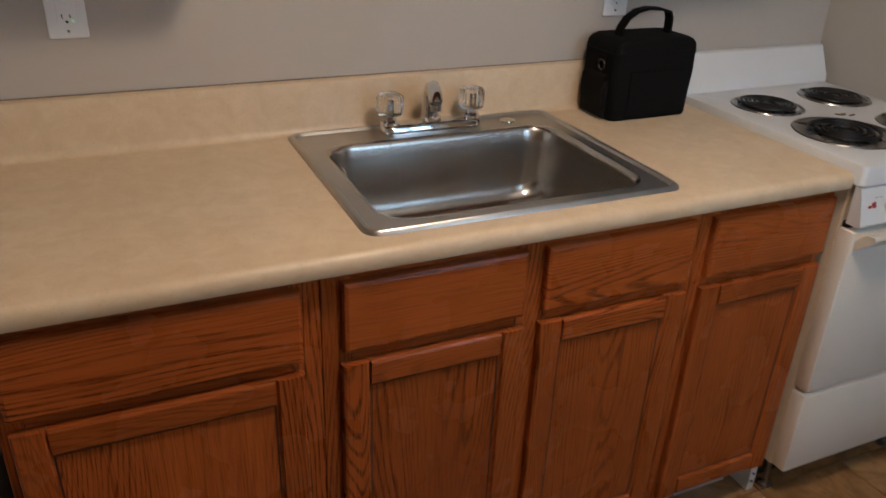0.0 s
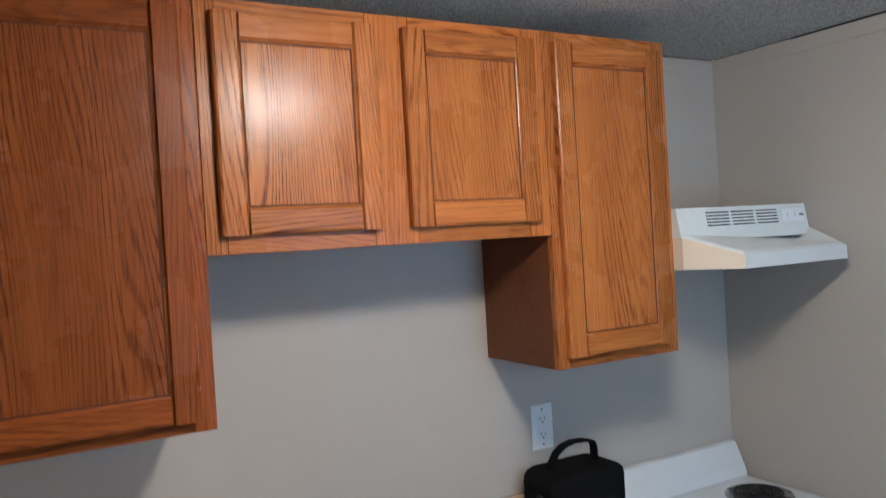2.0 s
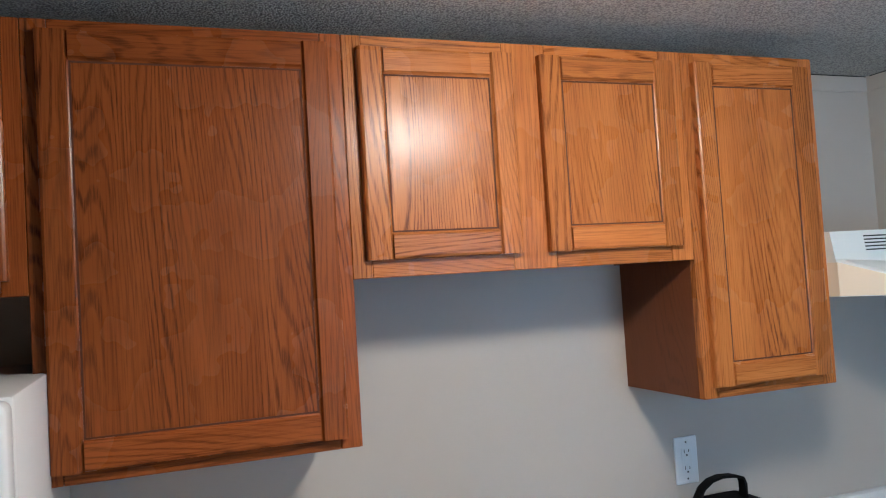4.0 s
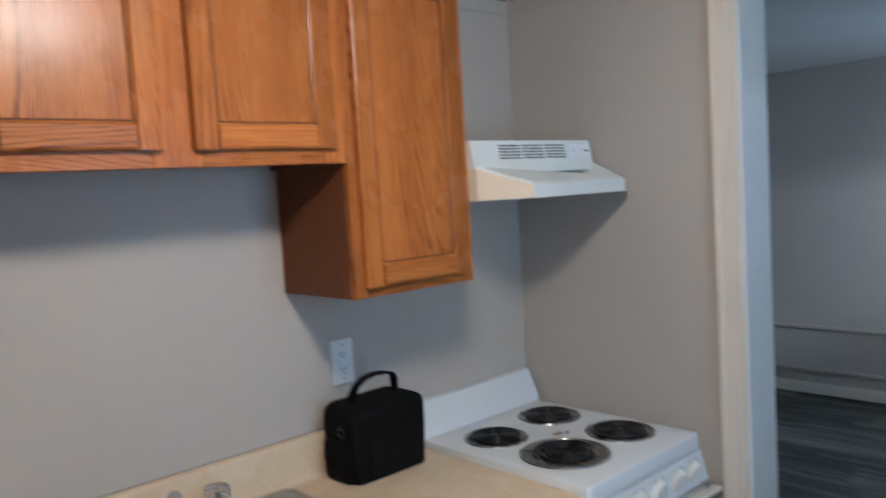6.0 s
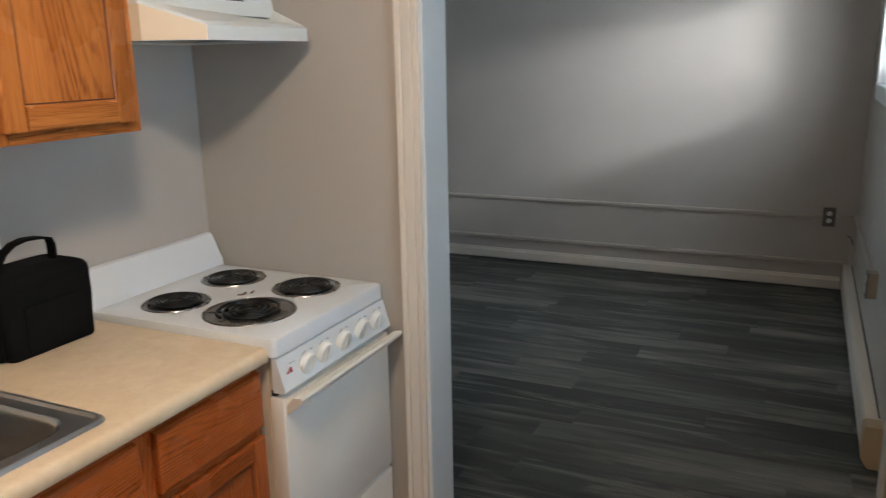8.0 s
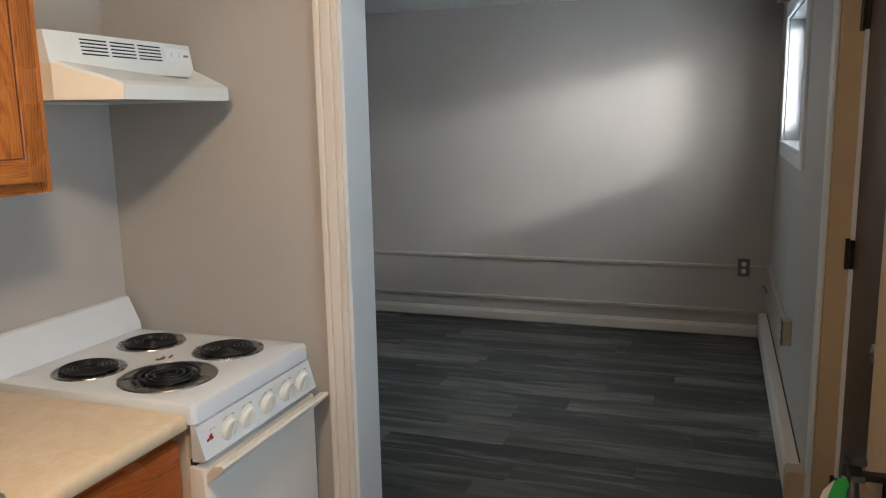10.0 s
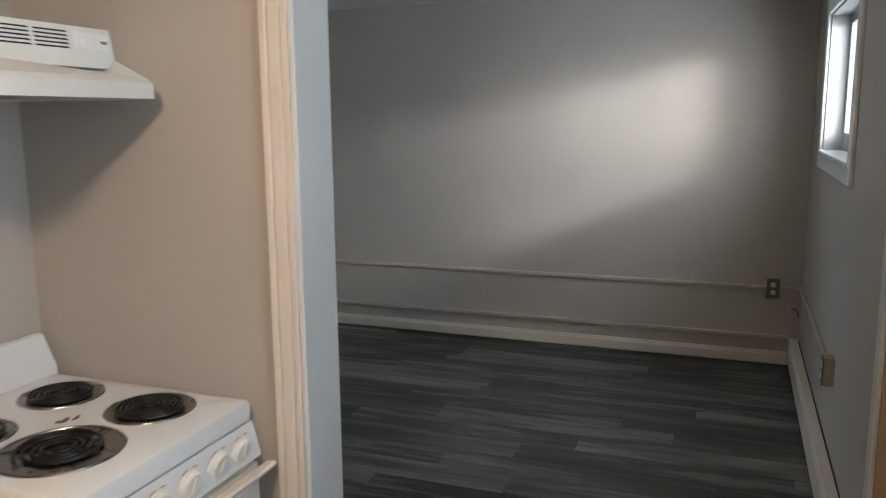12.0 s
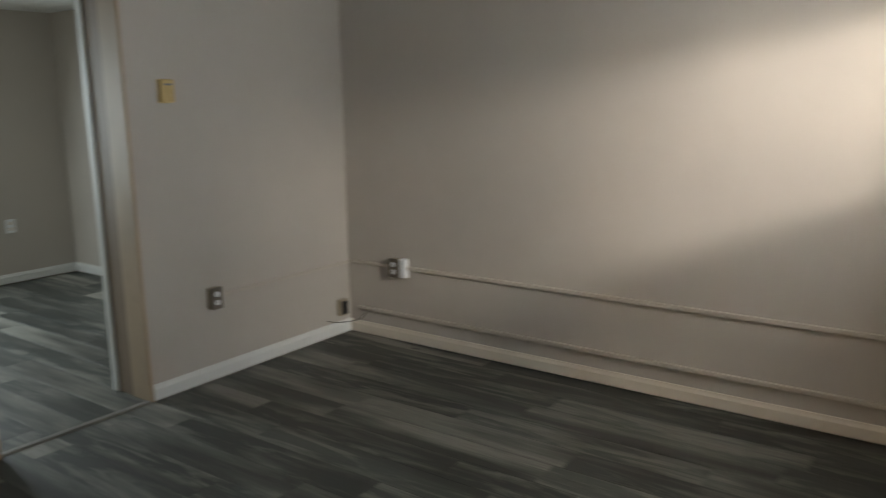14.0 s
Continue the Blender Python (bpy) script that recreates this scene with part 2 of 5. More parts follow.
def steel(name, rough=0.30, tint=(0.52, 0.505, 0.485), brush="x", amount=0.5):
    m = Mat(name)
    s = {"x": (4, 420, 420), "y": (420, 4, 420), "z": (420, 420, 4)}[brush]
    br = m.noise(m.place(s, False), 1.0, 2.0)
    blot = m.noise(m.place((1, 1, 1), False), 9, 4)
    c = m.mix(blot, tint, tuple(v * 0.82 for v in tint))
    r = m.maths("ADD", rough, m.maths("MULTIPLY", m.maths("ADD", m.maths("MULTIPLY", br, 0.6), blot), 0.08 * amount + 0.02))
    return m.out(c, r, 1.0, height=br, strength=amount * 0.16, depth=0.0005)


def enamel(name, colour, rough=0.22, grime=0.10):
    m = Mat(name)
    p = m.place((1, 1, 1))
    n = m.noise(p, 7, 4)
    c = m.mix(m.ramp(n, (0.45, 0.0), (0.8, 1.0)), colour, tuple(v * (1 - grime * k) for v, k in zip(colour, (0.25, 0.4, 0.7))))
    return m.out(c, m.maths("ADD", rough, m.maths("MULTIPLY", n, 0.04)), height=m.noise(p, 90, 2), strength=0.02, depth=0.001)


def plain(name, colour, rough=0.4, metal=0.0, vary=0.15, scale=40, bumps=0.08):
    m = Mat(name)
    p = m.place((1, 1, 1))
    n = m.noise(p, scale, 4)
    c = m.mix(n, colour, tuple(v * (1 - vary) for v in colour))
    return m.out(c, m.maths("ADD", rough - 0.04, m.maths("MULTIPLY", n, 0.08)), metal, height=n, strength=bumps, depth=0.001)


def fabric():
    m = Mat("black_nylon_cloth")
    p = m.place((1, 1, 1))
    weave = m.maths("MULTIPLY", m.noise(m.place((900, 900, 60)), 1.0, 1.0), m.noise(m.place((60, 60, 900)), 1.0, 1.0))
    folds = m.noise(p, 16, 3)
    c = m.mix(folds, (0.003, 0.003, 0.0032), (0.006, 0.006, 0.0063))
    return m.out(c, 0.88, height=m.maths("ADD", m.maths("MULTIPLY", weave, 0.35), folds), strength=0.5, depth=0.006, spec=0.12)


def vinyl_plank():
    m = Mat("grey_vinyl_plank")
    st = m.noise(m.place((13, 1.7, 1)), 1.0, 5.0, 0.6, 0.6)
    long = m.noise(m.place((7, 0.8, 1)), 1.0, 3.0, 0.5)
    grain = m.noise(m.place((150, 5, 1)), 1.0, 3.0, 0.6)
    base = m.ramp(m.rnd, (0.0, (0.026, 0.031, 0.027)), (0.35, (0.050, 0.057, 0.050)), (0.7, (0.125, 0.128, 0.112)), (1.0, (0.30, 0.288, 0.25)))
    c = m.mix(m.ramp(st, (0.47, 0.0), (0.60, 0.62)), base, (0.235, 0.226, 0.198))
    c = m.mix(m.ramp(long, (0.38, 0.9), (0.56, 0.0)), c, (0.028, 0.030, 0.026))
    c = m.mix(m.ramp(grain, (0.48, 0.0), (0.70, 0.42)), c, (0.022, 0.022, 0.018))
    knots = m.ramp(m.cells(m.place((4.5, 1.6, 1)), 1.0), (0.03, 0.8), (0.09, 0.0))
    c = m.mix(knots, c, (0.030, 0.027, 0.023))
    return m.out(c, m.maths("ADD", 0.42, m.maths("MULTIPLY", st, 0.16)), height=m.maths("ADD", grain, st), strength=0.25, depth=0.001)


def stone_tile():
    m = Mat("brown_vinyl_tile")
    p = m.place((1, 1, 1))
    a = m.noise(p, 6, 5, 0.6, 0.8)
    b = m.noise(p, 26, 4)
    c = m.ramp(a, (0.30, (0.12, 0.050, 0.017)), (0.5, (0.29, 0.140, 0.050)), (0.68, (0.44, 0.255, 0.110)))
    c = m.mix(m.ramp(b, (0.5, 0.0), (0.8, 0.6)), c, (0.10, 0.058, 0.028))
    return m.out(c, m.maths("ADD", 0.34, m.maths("MULTIPLY", b, 0.2)), height=m.maths("ADD", a, b), strength=0.25, depth=0.003)


def glass(name, colour, rough=0.0):
    m = Mat(name)
    m.b.inputs["Transmission Weight"].default_value = 1.0
    m.b.inputs["IOR"].default_value = 1.46
    return m.out(colour, rough)


def glow(name, colour, power):
    m = Mat(name)
    m.b.inputs["Emission Color"].default_value = (*colour, 1)
    m.b.inputs["Emission Strength"].default_value = power
    return m.out((0.8, 0.78, 0.74), 0.4)


M_CEIL = popcorn()
M_LAM = laminate()
M_STEEL = steel("brushed_steel")
M_CHROME = steel("chrome", 0.04, (0.78, 0.78, 0.78), "x", 0.1)
M_WHITE = enamel("white_enamel", (0.71, 0.72, 0.725))
# white enamel tinted cream in the colour to stand in for warm lamp light
M_DOORWHITE = enamel("lamp_tinted_white_enamel", (0.79, 0.73, 0.64), 0.3)
M_CREAM = enamel("cream_enamel", (0.72, 0.61, 0.47), 0.35)
M_HOOD = enamel("hood_enamel", (0.70, 0.72, 0.70), 0.28)
M_KNOB = enamel("ivory_plastic", (0.80, 0.765, 0.70), 0.35)
M_HANDLE = enamel("ivory_handle", (0.76, 0.70, 0.60), 0.3)
M_PLATE = enamel("white_plastic", (0.78, 0.79, 0.80), 0.3)
M_DARK = plain("dark_slot", (0.012, 0.012, 0.012), 0.6)
M_COIL = plain("black_burner_coil", (0.018, 0.017, 0.017), 0.35, 0.4, 0.3, 60)
M_PAN = plain("black_drip_pan", (0.005, 0.005, 0.005), 0.07, 0.0, 0.3, 30, 0.02)
M_PANRIM = plain("tarnished_chrome_rim", (0.36, 0.345, 0.33), 0.28, 1.0, 0.35, 25)
M_CLOTH = fabric()
M_PLANK = vinyl_plank()
M_TILE = stone_tile()
M_GROUT = plain("dark_joint", (0.035, 0.030, 0.025), 0.8)
M_ACRYLIC = glass("clear_acrylic", (0.97, 0.97, 0.96), 0.02)
M_GLASS = glass("window_glass", (0.97, 0.99, 1.0))
M_BROWN_DOOR = plain("dark_brown_door_paint", (0.050, 0.024, 0.014), 0.42, 0.0, 0.2, 12, 0.12)
M_BOXCOVER = plain("brown_steel_cover", (0.15, 0.125, 0.10), 0.45, 0.3, 0.2, 40)
M_TANBOX = enamel("tan_painted_box", (0.34, 0.285, 0.21), 0.45)
M_BLACK = plain("black_plastic", (0.016, 0.015, 0.015), 0.4)
M_IRON = plain("dark_bronze_hinge", (0.035, 0.026, 0.020), 0.4, 0.8)
M_TAG = plain("green_card", (0.02, 0.30, 0.05), 0.6)
M_RED = plain("red_emblem", (0.42, 0.015, 0.02), 0.4)
M_INK = plain("grey_print", (0.20, 0.20, 0.21), 0.6)
M_STAIN = plain("rusty_scorch", (0.19, 0.10, 0.045), 0.7, 0.0, 0.5, 90, 0.3)
M_LED = glow("green_light", (0.1, 1.0, 0.3), 3.0)
M_LAMP = glow("opal_lamp_glass", (1.0, 0.80, 0.60), 185.0)
M_OUTSIDE = plain("outside_ground", (0.16, 0.17, 0.14), 0.9, 0.0, 0.3, 3)
M_SIDING = plain("grey_siding", (0.28, 0.33, 0.40), 0.7, 0.0, 0.1, 2)

# ---- structure: walls ----
KC, FC = 2.26, 2.345
SOUTH, EAST, NORTH = -2.105, 3.747, 1.765


def structure(name, boxes, material, label, category="wall"):
    bm = bmesh.new()
    for b in boxes:
        box(bm, *b)
    return solid(name, bm, material, label, category, "structure")


structure("wall_kitchen_north", [(-5.5, 0.0, 0.0, 0.12, 0, FC)], M_WALL, "taupe painted kitchen wall behind the counter")
structure("wall_partition", [(0.0, 0.13, -0.782, NORTH + 0.34, 0, FC), (0.0, 0.13, SOUTH, -0.782, 2.13, FC)], M_WALL, "taupe partition wall beside the stove with a doorway")
structure("wall_kitchen_west", [(-5.62, -5.5, SOUTH, 0.12, 0, FC)], M_WALL, "plain taupe kitchen end wall")
# KW: opening out of view, its place assumed from the bluish light
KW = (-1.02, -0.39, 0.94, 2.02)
BW = (1.955, 3.115, 1.37, 2.085)
DR = (0.0, 0.95, 2.05)
S0, S1 = SOUTH - 0.2, SOUTH
structure("wall_south", [
    (-5.62, KW[0], S0, S1, 0, FC), (KW[0], KW[1], S0, S1, 0, KW[2]), (KW[0], KW[1], S0, S1, KW[3], FC),
    (KW[1], DR[0], S0, S1, 0, FC), (DR[0], DR[1], S0, S1, DR[2], FC), (DR[1], BW[0], S0, S1, 0, FC),
    (BW[0], BW[1], S0, S1, 0, BW[2]), (BW[0], BW[1], S0, S1, BW[3], FC), (BW[1], EAST + 0.2, S0, S1, 0, FC)],
    M_WALL, "taupe painted outer wall with window and entrance door")
structure("wall_east", [(EAST, EAST + 0.2, SOUTH, 5.5, 0, FC)], M_WALL, "long taupe painted wall with raceways and outlets")
structure("wall_north", [(0.13, 1.40, NORTH, NORTH + 0.34, 0, FC), (2.21, EAST, NORTH, NORTH + 0.34, 0, FC), (1.40, 2.21, NORTH, NORTH + 0.34, 2.08, FC)], M_WALL, "taupe painted wall with a cased doorway")
HW = (0.90, 2.20, 0.60, 2.10)
structure("wall_hall_west", [(0.3, 0.42, NORTH + 0.34, 5.5, 0, FC)], M_WALL, "plain taupe wall of the next room")
structure("wall_hall_north", [(0.42, HW[0], 5.25, 5.37, 0, FC), (HW[1], EAST, 5.25, 5.37, 0, FC), (HW[0], HW[1], 5.25, 5.37, 0, HW[2]), (HW[0], HW[1], 5.25, 5.37, HW[3], FC)], M_WALL, "plain taupe far wall of the next room")
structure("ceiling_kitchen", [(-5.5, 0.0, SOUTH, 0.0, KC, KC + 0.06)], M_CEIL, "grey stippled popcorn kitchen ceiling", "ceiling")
structure("ceiling_bedroom", [(-5.62, EAST + 0.2, S0, 5.5, FC, FC + 0.08)], M_CEIL_FAR, "smooth pale ceiling of the empty room", "ceiling")
structure("ground", [(-60, 60, -60, 60, -0.40, -0.30)], M_OUTSIDE, "dull outdoor ground beyond the windows", "ground")
# added out of view: blocks sun from the kitchen window
structure("outer_wing_wall", [(-2.2, -2.0, -4.7, S0 - 0.004, -0.3, 3.5)], M_SIDING, "unseen wall added to keep the sun off the kitchen window")
# added out of view: hides the bedroom strip lamp from the kitchen window
structure("outer_wing_wall_porch", [(-0.32, -0.20, -4.30, S0 - 0.004, -0.3, 3.5)], M_SIDING, "unseen wall added to keep the strip lamp off the kitchen window")
structure("subfloor", [(-5.62, EAST + 0.2, S0, 5.5, -0.30, -0.012)], M_GROUT, "dark floor base under the boards", "floor")

# house invented as a grey-blue backdrop so the pane does not render white
house = thing("backdrop_house", 17, -8, -0.3, "made-up grey house as a backdrop that dims the window view", "house", kind="structure")
part("wall", boxed(14.0, 20.0, -14.0, -1.0, -0.3, 5.0), M_SIDING, house, "grey board siding")
part("roof", prism(bmesh.new(), [(13.5, 5.0), (17.0, 7.2), (20.5, 5.0)], "y", -14.4, -0.6), M_GROUT, house, "dark pitched roof")
for k in range(14):
    part("siding_board", prism(bmesh.new(), [(13.975, 0.2 + 0.2 * k), (13.998, 0.2 + 0.2 * k), (13.998, 0.395 + 0.2 * k), (13.990, 0.395 + 0.2 * k)], "y", -14.0, -1.0), M_SIDING, house)

# band under the kitchen ceiling
bm = bmesh.new()
box(bm, -5.5, -0.006, -0.008, 0.0, 2.212, KC, 0.002)
solid("trim_band_north", bm, M_WALL, "flat painted band where wall meets ceiling", "trim", "structure")
bm = bmesh.new()
box(bm, -0.006, 0.0, -0.80, -0.0, 2.212, KC, 0.002)
solid("trim_band_partition", bm, M_WALL, "flat painted band where wall meets ceiling", "trim", "structure")
bm = bmesh.new()
for a, b, h in ((-1.35, -0.78, 0.004), (-0.778, -0.30, 0.0045), (-0.298, -0.02, 0.0025)):
    box(bm, -0.0085, -0.0062, a, b, KC - h, KC - 0.0003)
box(bm, -0.53, -0.012, -0.0104, -0.0082, KC - 0.003, KC - 0.0003)
solid("trim_ceiling_joint", bm, M_DARK, "dark open joint along the ceiling edge", "trim", "structure")


# ---- casings, jambs, skirting ----
def fluted(w, d):
    """Outline of a fluted casing, w wide and d proud."""
    pts = [(0, 0), (0, d * 0.8)]
    n = 40
    for i in range(n + 1):
        u = i / n
        groove = sum(math.exp(-((u - c) / 0.028) ** 2) for c in (0.26, 0.74))
        pts.append((u * w, d * (1.0 - 0.30 * groove) if 0.02 < u < 0.98 else d * 0.8))
    pts.append((w, 0))
    return pts


door_case = thing("doorway_trim", 0, -0.79, 0, "cream fluted casing and white jamb of the kitchen doorway", "door trim", kind="structure")
bm = prism(bmesh.new(), [(-d - 0.0, -0.785 + u) for u, d in fluted(0.07, 0.017)], "z", 0.0, 2.19)
part("casing", bm, M_TRIM, door_case, "cream fluted casing", True)
bm = prism(bmesh.new(), [(0.13 + d, -0.785 + u) for u, d in fluted(0.07, 0.017)], "z", 0.0, 2.19)
part("casing", bm, M_TRIM, door_case, "cream fluted casing", True)
part("jamb", boxed(-0.012, 0.142, -0.798, -0.7855, 0, 2.13, bevel=0.002), M_TRIM_WHITE, door_case, "white painted jamb")
part("jamb", boxed(-0.012, 0.142, SOUTH + 0.002, -0.799, 2.117, 2.1295, bevel=0.002), M_TRIM_WHITE, door_case, "white painted head jamb")
part("casing", boxed(-0.017, -0.001, SOUTH + 0.02, -0.786, 2.131, 2.19, bevel=0.003), M_TRIM, door_case, "cream head casing")

north_case = thing("doorway_trim", 2.2, NORTH, 0, "worn tan casing of the doorway to the next room", "door trim", kind="structure")
M_TAN = paint("tan_worn_trim", (0.47, 0.35, 0.24), 0.4, 0.08, 0.25)
M_TAN_DARK = paint("darker_inner_trim", (0.27, 0.195, 0.14), 0.45, 0.08, 0.25)
part("jamb", boxed(2.19, 2.2095, NORTH - 0.004, NORTH + 0.165, 0, 2.08, bevel=0.004), M_TAN, north_case)
# inner half of the jamb is a darker brown than the outer
part("jamb", boxed(2.197, 2.2095, NORTH + 0.166, NORTH + 0.300, 0, 2.08, bevel=0.002), M_TAN_DARK, north_case, "darker inner jamb board")
part("jamb", boxed(2.186, 2.2095, NORTH + 0.301, NORTH + 0.352, 0, 2.08, bevel=0.003), M_TRIM_WHITE, north_case, "white painted jamb edge")
part("jamb", boxed(1.4005, 1.42, NORTH - 0.012, NORTH + 0.352, 0, 2.08, bevel=0.002), M_TAN, north_case)
part("casing", prism(bmesh.new(), [(1.352 + u, NORTH - d) for u, d in fluted(0.062, 0.017)], "z", 0.0, 2.14), M_TAN, north_case, "", True)
part("casing", boxed(1.415, 2.195, NORTH - 0.017, NORTH - 0.001, 2.082, 2.14, bevel=0.003), M_TAN, north_case)
part("casing", boxed(2.196, 2.258, NORTH + 0.341, NORTH + 0.357, 0, 2.14, bevel=0.003), M_TRIM_WHITE, north_case)
part("threshold_strip", prism(bmesh.new(), [(NORTH - 0.005, 0.0), (NORTH + 0.005, 0.008), (NORTH + 0.035, 0.008), (NORTH + 0.045, 0.0)], "x", 1.42, 2.19), plain("grey_threshold", (0.30, 0.29, 0.27), 0.35, 0.6), north_case, "grey metal threshold strip")


def skirting(name, axis, wall, out, a0, a1, h=0.088, t=0.014, material=None, label="cream painted wooden baseboard"):
    """A baseboard along 'x' or 'y' against the plane at wall, proud towards out (+1 or -1)."""
    o = [(wall, 0.010), (wall + out * t, 0.010), (wall + out * t, h * 0.72), (wall + out * t * 0.65, h * 0.86), (wall + out * t * 0.45, h), (wall, h)]
    return solid(name, prism(bmesh.new(), o, axis, a0, a1), material or M_TRIM, label, "baseboard", "structure")


skirting("baseboard_east", "y", EAST, -1, SOUTH + 0.066, -1.191)
skirting("baseboard_east_long", "y", EAST, -1, -1.1885, NORTH - 0.015)
skirting("baseboard_north", "x", NORTH, -1, 2.207, EAST - 0.0, 0.092, 0.014, M_TRIM_WHITE, "white painted wooden baseboard")
skirting("baseboard_partition", "y", 0.0, -1, -0.714, -0.001, 0.10, 0.014)
skirting("baseboard_hall", "x", 5.25, -1, 0.42, EAST - 0.014, 0.09, 0.014, M_TRIM_WHITE, "white painted wooden baseboard")
skirting("baseboard_hall_east", "y", EAST, -1, NORTH + 0.341, 5.25, 0.09, 0.014, M_TRIM_WHITE, "white painted wooden baseboard")


# ---- windows ----
# trim white darkened in the paint, in place of shade on liner and sash
M_SASH = paint("darkened_sash_paint", (0.40, 0.41, 0.41), 0.4, 0.06, 0.18)


def window(name, x0, x1, z0, z1, label):
    w = thing(name, (x0 + x1) / 2, SOUTH, z0, label, "window", kind="structure")
    c = 0.075
    y = SOUTH
    part("casing", boxed(x0 - c, x0 + 0.006, y, y + 0.018, z0 - c, z1 + c, bevel=0.004), M_TRIM_WHITE, w)
    part("casing", boxed(x1 - 0.006, x1 + c, y, y + 0.018, z0 - c, z1 + c, bevel=0.004), M_TRIM_WHITE, w)
    part("casing", boxed(x0 + 0.0065, x1 - 0.0065, y, y + 0.018, z1 - 0.006, z1 + c, bevel=0.004), M_TRIM_WHITE, w)
    part("casing", boxed(x0 + 0.0065, x1 - 0.0065, y, y + 0.018, z0 - c, z0 - 0.004, bevel=0.004), M_TRIM_WHITE, w)
    part("window_sill", boxed(x0 + 0.001, x1 - 0.001, y - 0.11, y + 0.024, z0 - 0.003, z0 + 0.016, bevel=0.004), M_TRIM_WHITE, w)
    part("liner", boxed(x0 + 0.001, x0 + 0.014, y - 0.11, y - 0.001, z0 + 0.017, z1 - 0.001), M_SASH, w)
    part("liner", boxed(x1 - 0.014, x1 - 0.001, y - 0.11, y - 0.001, z0 + 0.017, z1 - 0.001), M_SASH, w)
    part("liner", boxed(x0 + 0.015, x1 - 0.015, y - 0.11, y - 0.001, z1 - 0.014, z1 - 0.001), M_SASH, w)
    xm = (x0 + x1) / 2
    for a, b, yy in ((x0 + 0.015, xm + 0.02, y - 0.085), (xm - 0.02, x1 - 0.015, y - 0.115)):
        lo, hi, f = z0 + 0.017, z1 - 0.015, 0.045
        sash = part("sash", boxed(a, a + f, yy, yy + 0.028, lo, hi, bevel=0.003), M_SASH, w)
        part("stile", boxed(b - f, b, yy, yy + 0.028, lo, hi, bevel=0.003), M_SASH, sash)
        part("rail", boxed(a + f + 0.0005, b - f - 0.0005, yy, yy + 0.028, lo, lo + 2 * f, bevel=0.003), M_SASH, sash)
        part("rail", boxed(a + f + 0.0005, b - f - 0.0005, yy, yy + 0.028, hi - f, hi, bevel=0.003), M_SASH, sash)
        pane = part("pane", boxed(a + f - 0.004, b - f + 0.004, yy + 0.012, yy + 0.016, lo + 2 * f - 0.004, hi - f + 0.004), M_GLASS, sash)
        pane.visible_shadow = False
    return w


window("window_bedroom", *BW, "white framed sliding window high in the wall")
# never in view; added as the source of the kitchen's bluish light
window("window_kitchen_unseen", *KW, "white framed sliding kitchen window")

rod = thing("curtain_rail", 2.5, SOUTH, 2.2, "white flat curtain rail above the window", "curtain rail")
part("rail", boxed(1.80, 3.27, SOUTH + 0.055, SOUTH + 0.067, 2.185, 2.215, bevel=0.003), M_TRIM_WHITE, rod)
for x in (1.80, 3.258):
    part("bracket", boxed(x, x + 0.012, SOUTH + 0.001, SOUTH + 0.0545, 2.188, 2.212, bevel=0.002), M_TRIM_WHITE, rod)

# ---- entrance door in the south wall ----
door = thing("door_entrance", 0.475, SOUTH - 0.09, 0, "closed dark brown entrance door in a worn tan frame", "door", kind="structure")
M_JAMB = paint("worn_tan_jamb", (0.50, 0.37, 0.22), 0.4, 0.08, 0.25)
part("slab", boxed(0.035, 0.915, SOUTH - 0.120, SOUTH - 0.078, 0.012, 2.015, bevel=0.003), M_BROWN_DOOR, door, "dark brown painted slab")
part("jamb", boxed(0.936, 0.9495, SOUTH - 0.19, SOUTH + 0.002, 0, 2.049, bevel=0.002), M_JAMB, door)
part("jamb", boxed(0.0005, 0.014, SOUTH - 0.19, SOUTH + 0.002, 0, 2.049, bevel=0.002), M_JAMB, door)
part("jamb", boxed(0.0145, 0.9355, SOUTH - 0.19, SOUTH + 0.002, 2.036, 2.049, bevel=0.002), M_JAMB, door)
part("stop", boxed(0.917, 0.9355, SOUTH - 0.19, SOUTH - 0.066, 0, 2.035, bevel=0.002), M_TRIM_WHITE, door, "white weathered stop")
part("stop", boxed(0.0145, 0.033, SOUTH - 0.19, SOUTH - 0.066, 0, 2.035, bevel=0.002), M_TRIM_WHITE, door, "white weathered stop")
part("casing", boxed(0.944, 1.015, SOUTH + 0.0025, SOUTH + 0.018, 0, 2.115, bevel=0.004), M_TRIM_WHITE, door, "painted casing")
part("casing", boxed(-0.300, 0.0, SOUTH + 0.0005, SOUTH + 0.005, 0, 2.115, bevel=0.001), M_JAMB, door, "worn tan casing")
part("casing", boxed(0.0065, 0.9435, SOUTH + 0.0025, SOUTH + 0.018, 2.043, 2.115, bevel=0.004), M_JAMB, door)
for z in (0.25, 1.09, 1.86):
    hinge = part("hinge", boxed(0.900, 0.925, SOUTH - 0.077, SOUTH - 0.062, z - 0.048, z + 0.048, bevel=0.002), M_IRON, door, "dark bronze hinge")
    part("pin", lathe(bmesh.new(), [(0.007, -0.052), (0.007, 0.052)], (0.922, SOUTH - 0.058, z), "z", 12), M_IRON, hinge)
knob = part("knob", lathe(bmesh.new(), [(0.030, 0.001), (0.030, 0.006), (0.011, 0.008), (0.011, 0.03), (0.024, 0.036), (0.028, 0.05), (0.022, 0.062), (0.004, 0.066)], (0.15, SOUTH - 0.078, 0.975), "y", 24), M_CHROME, door, "polished round knob", True)


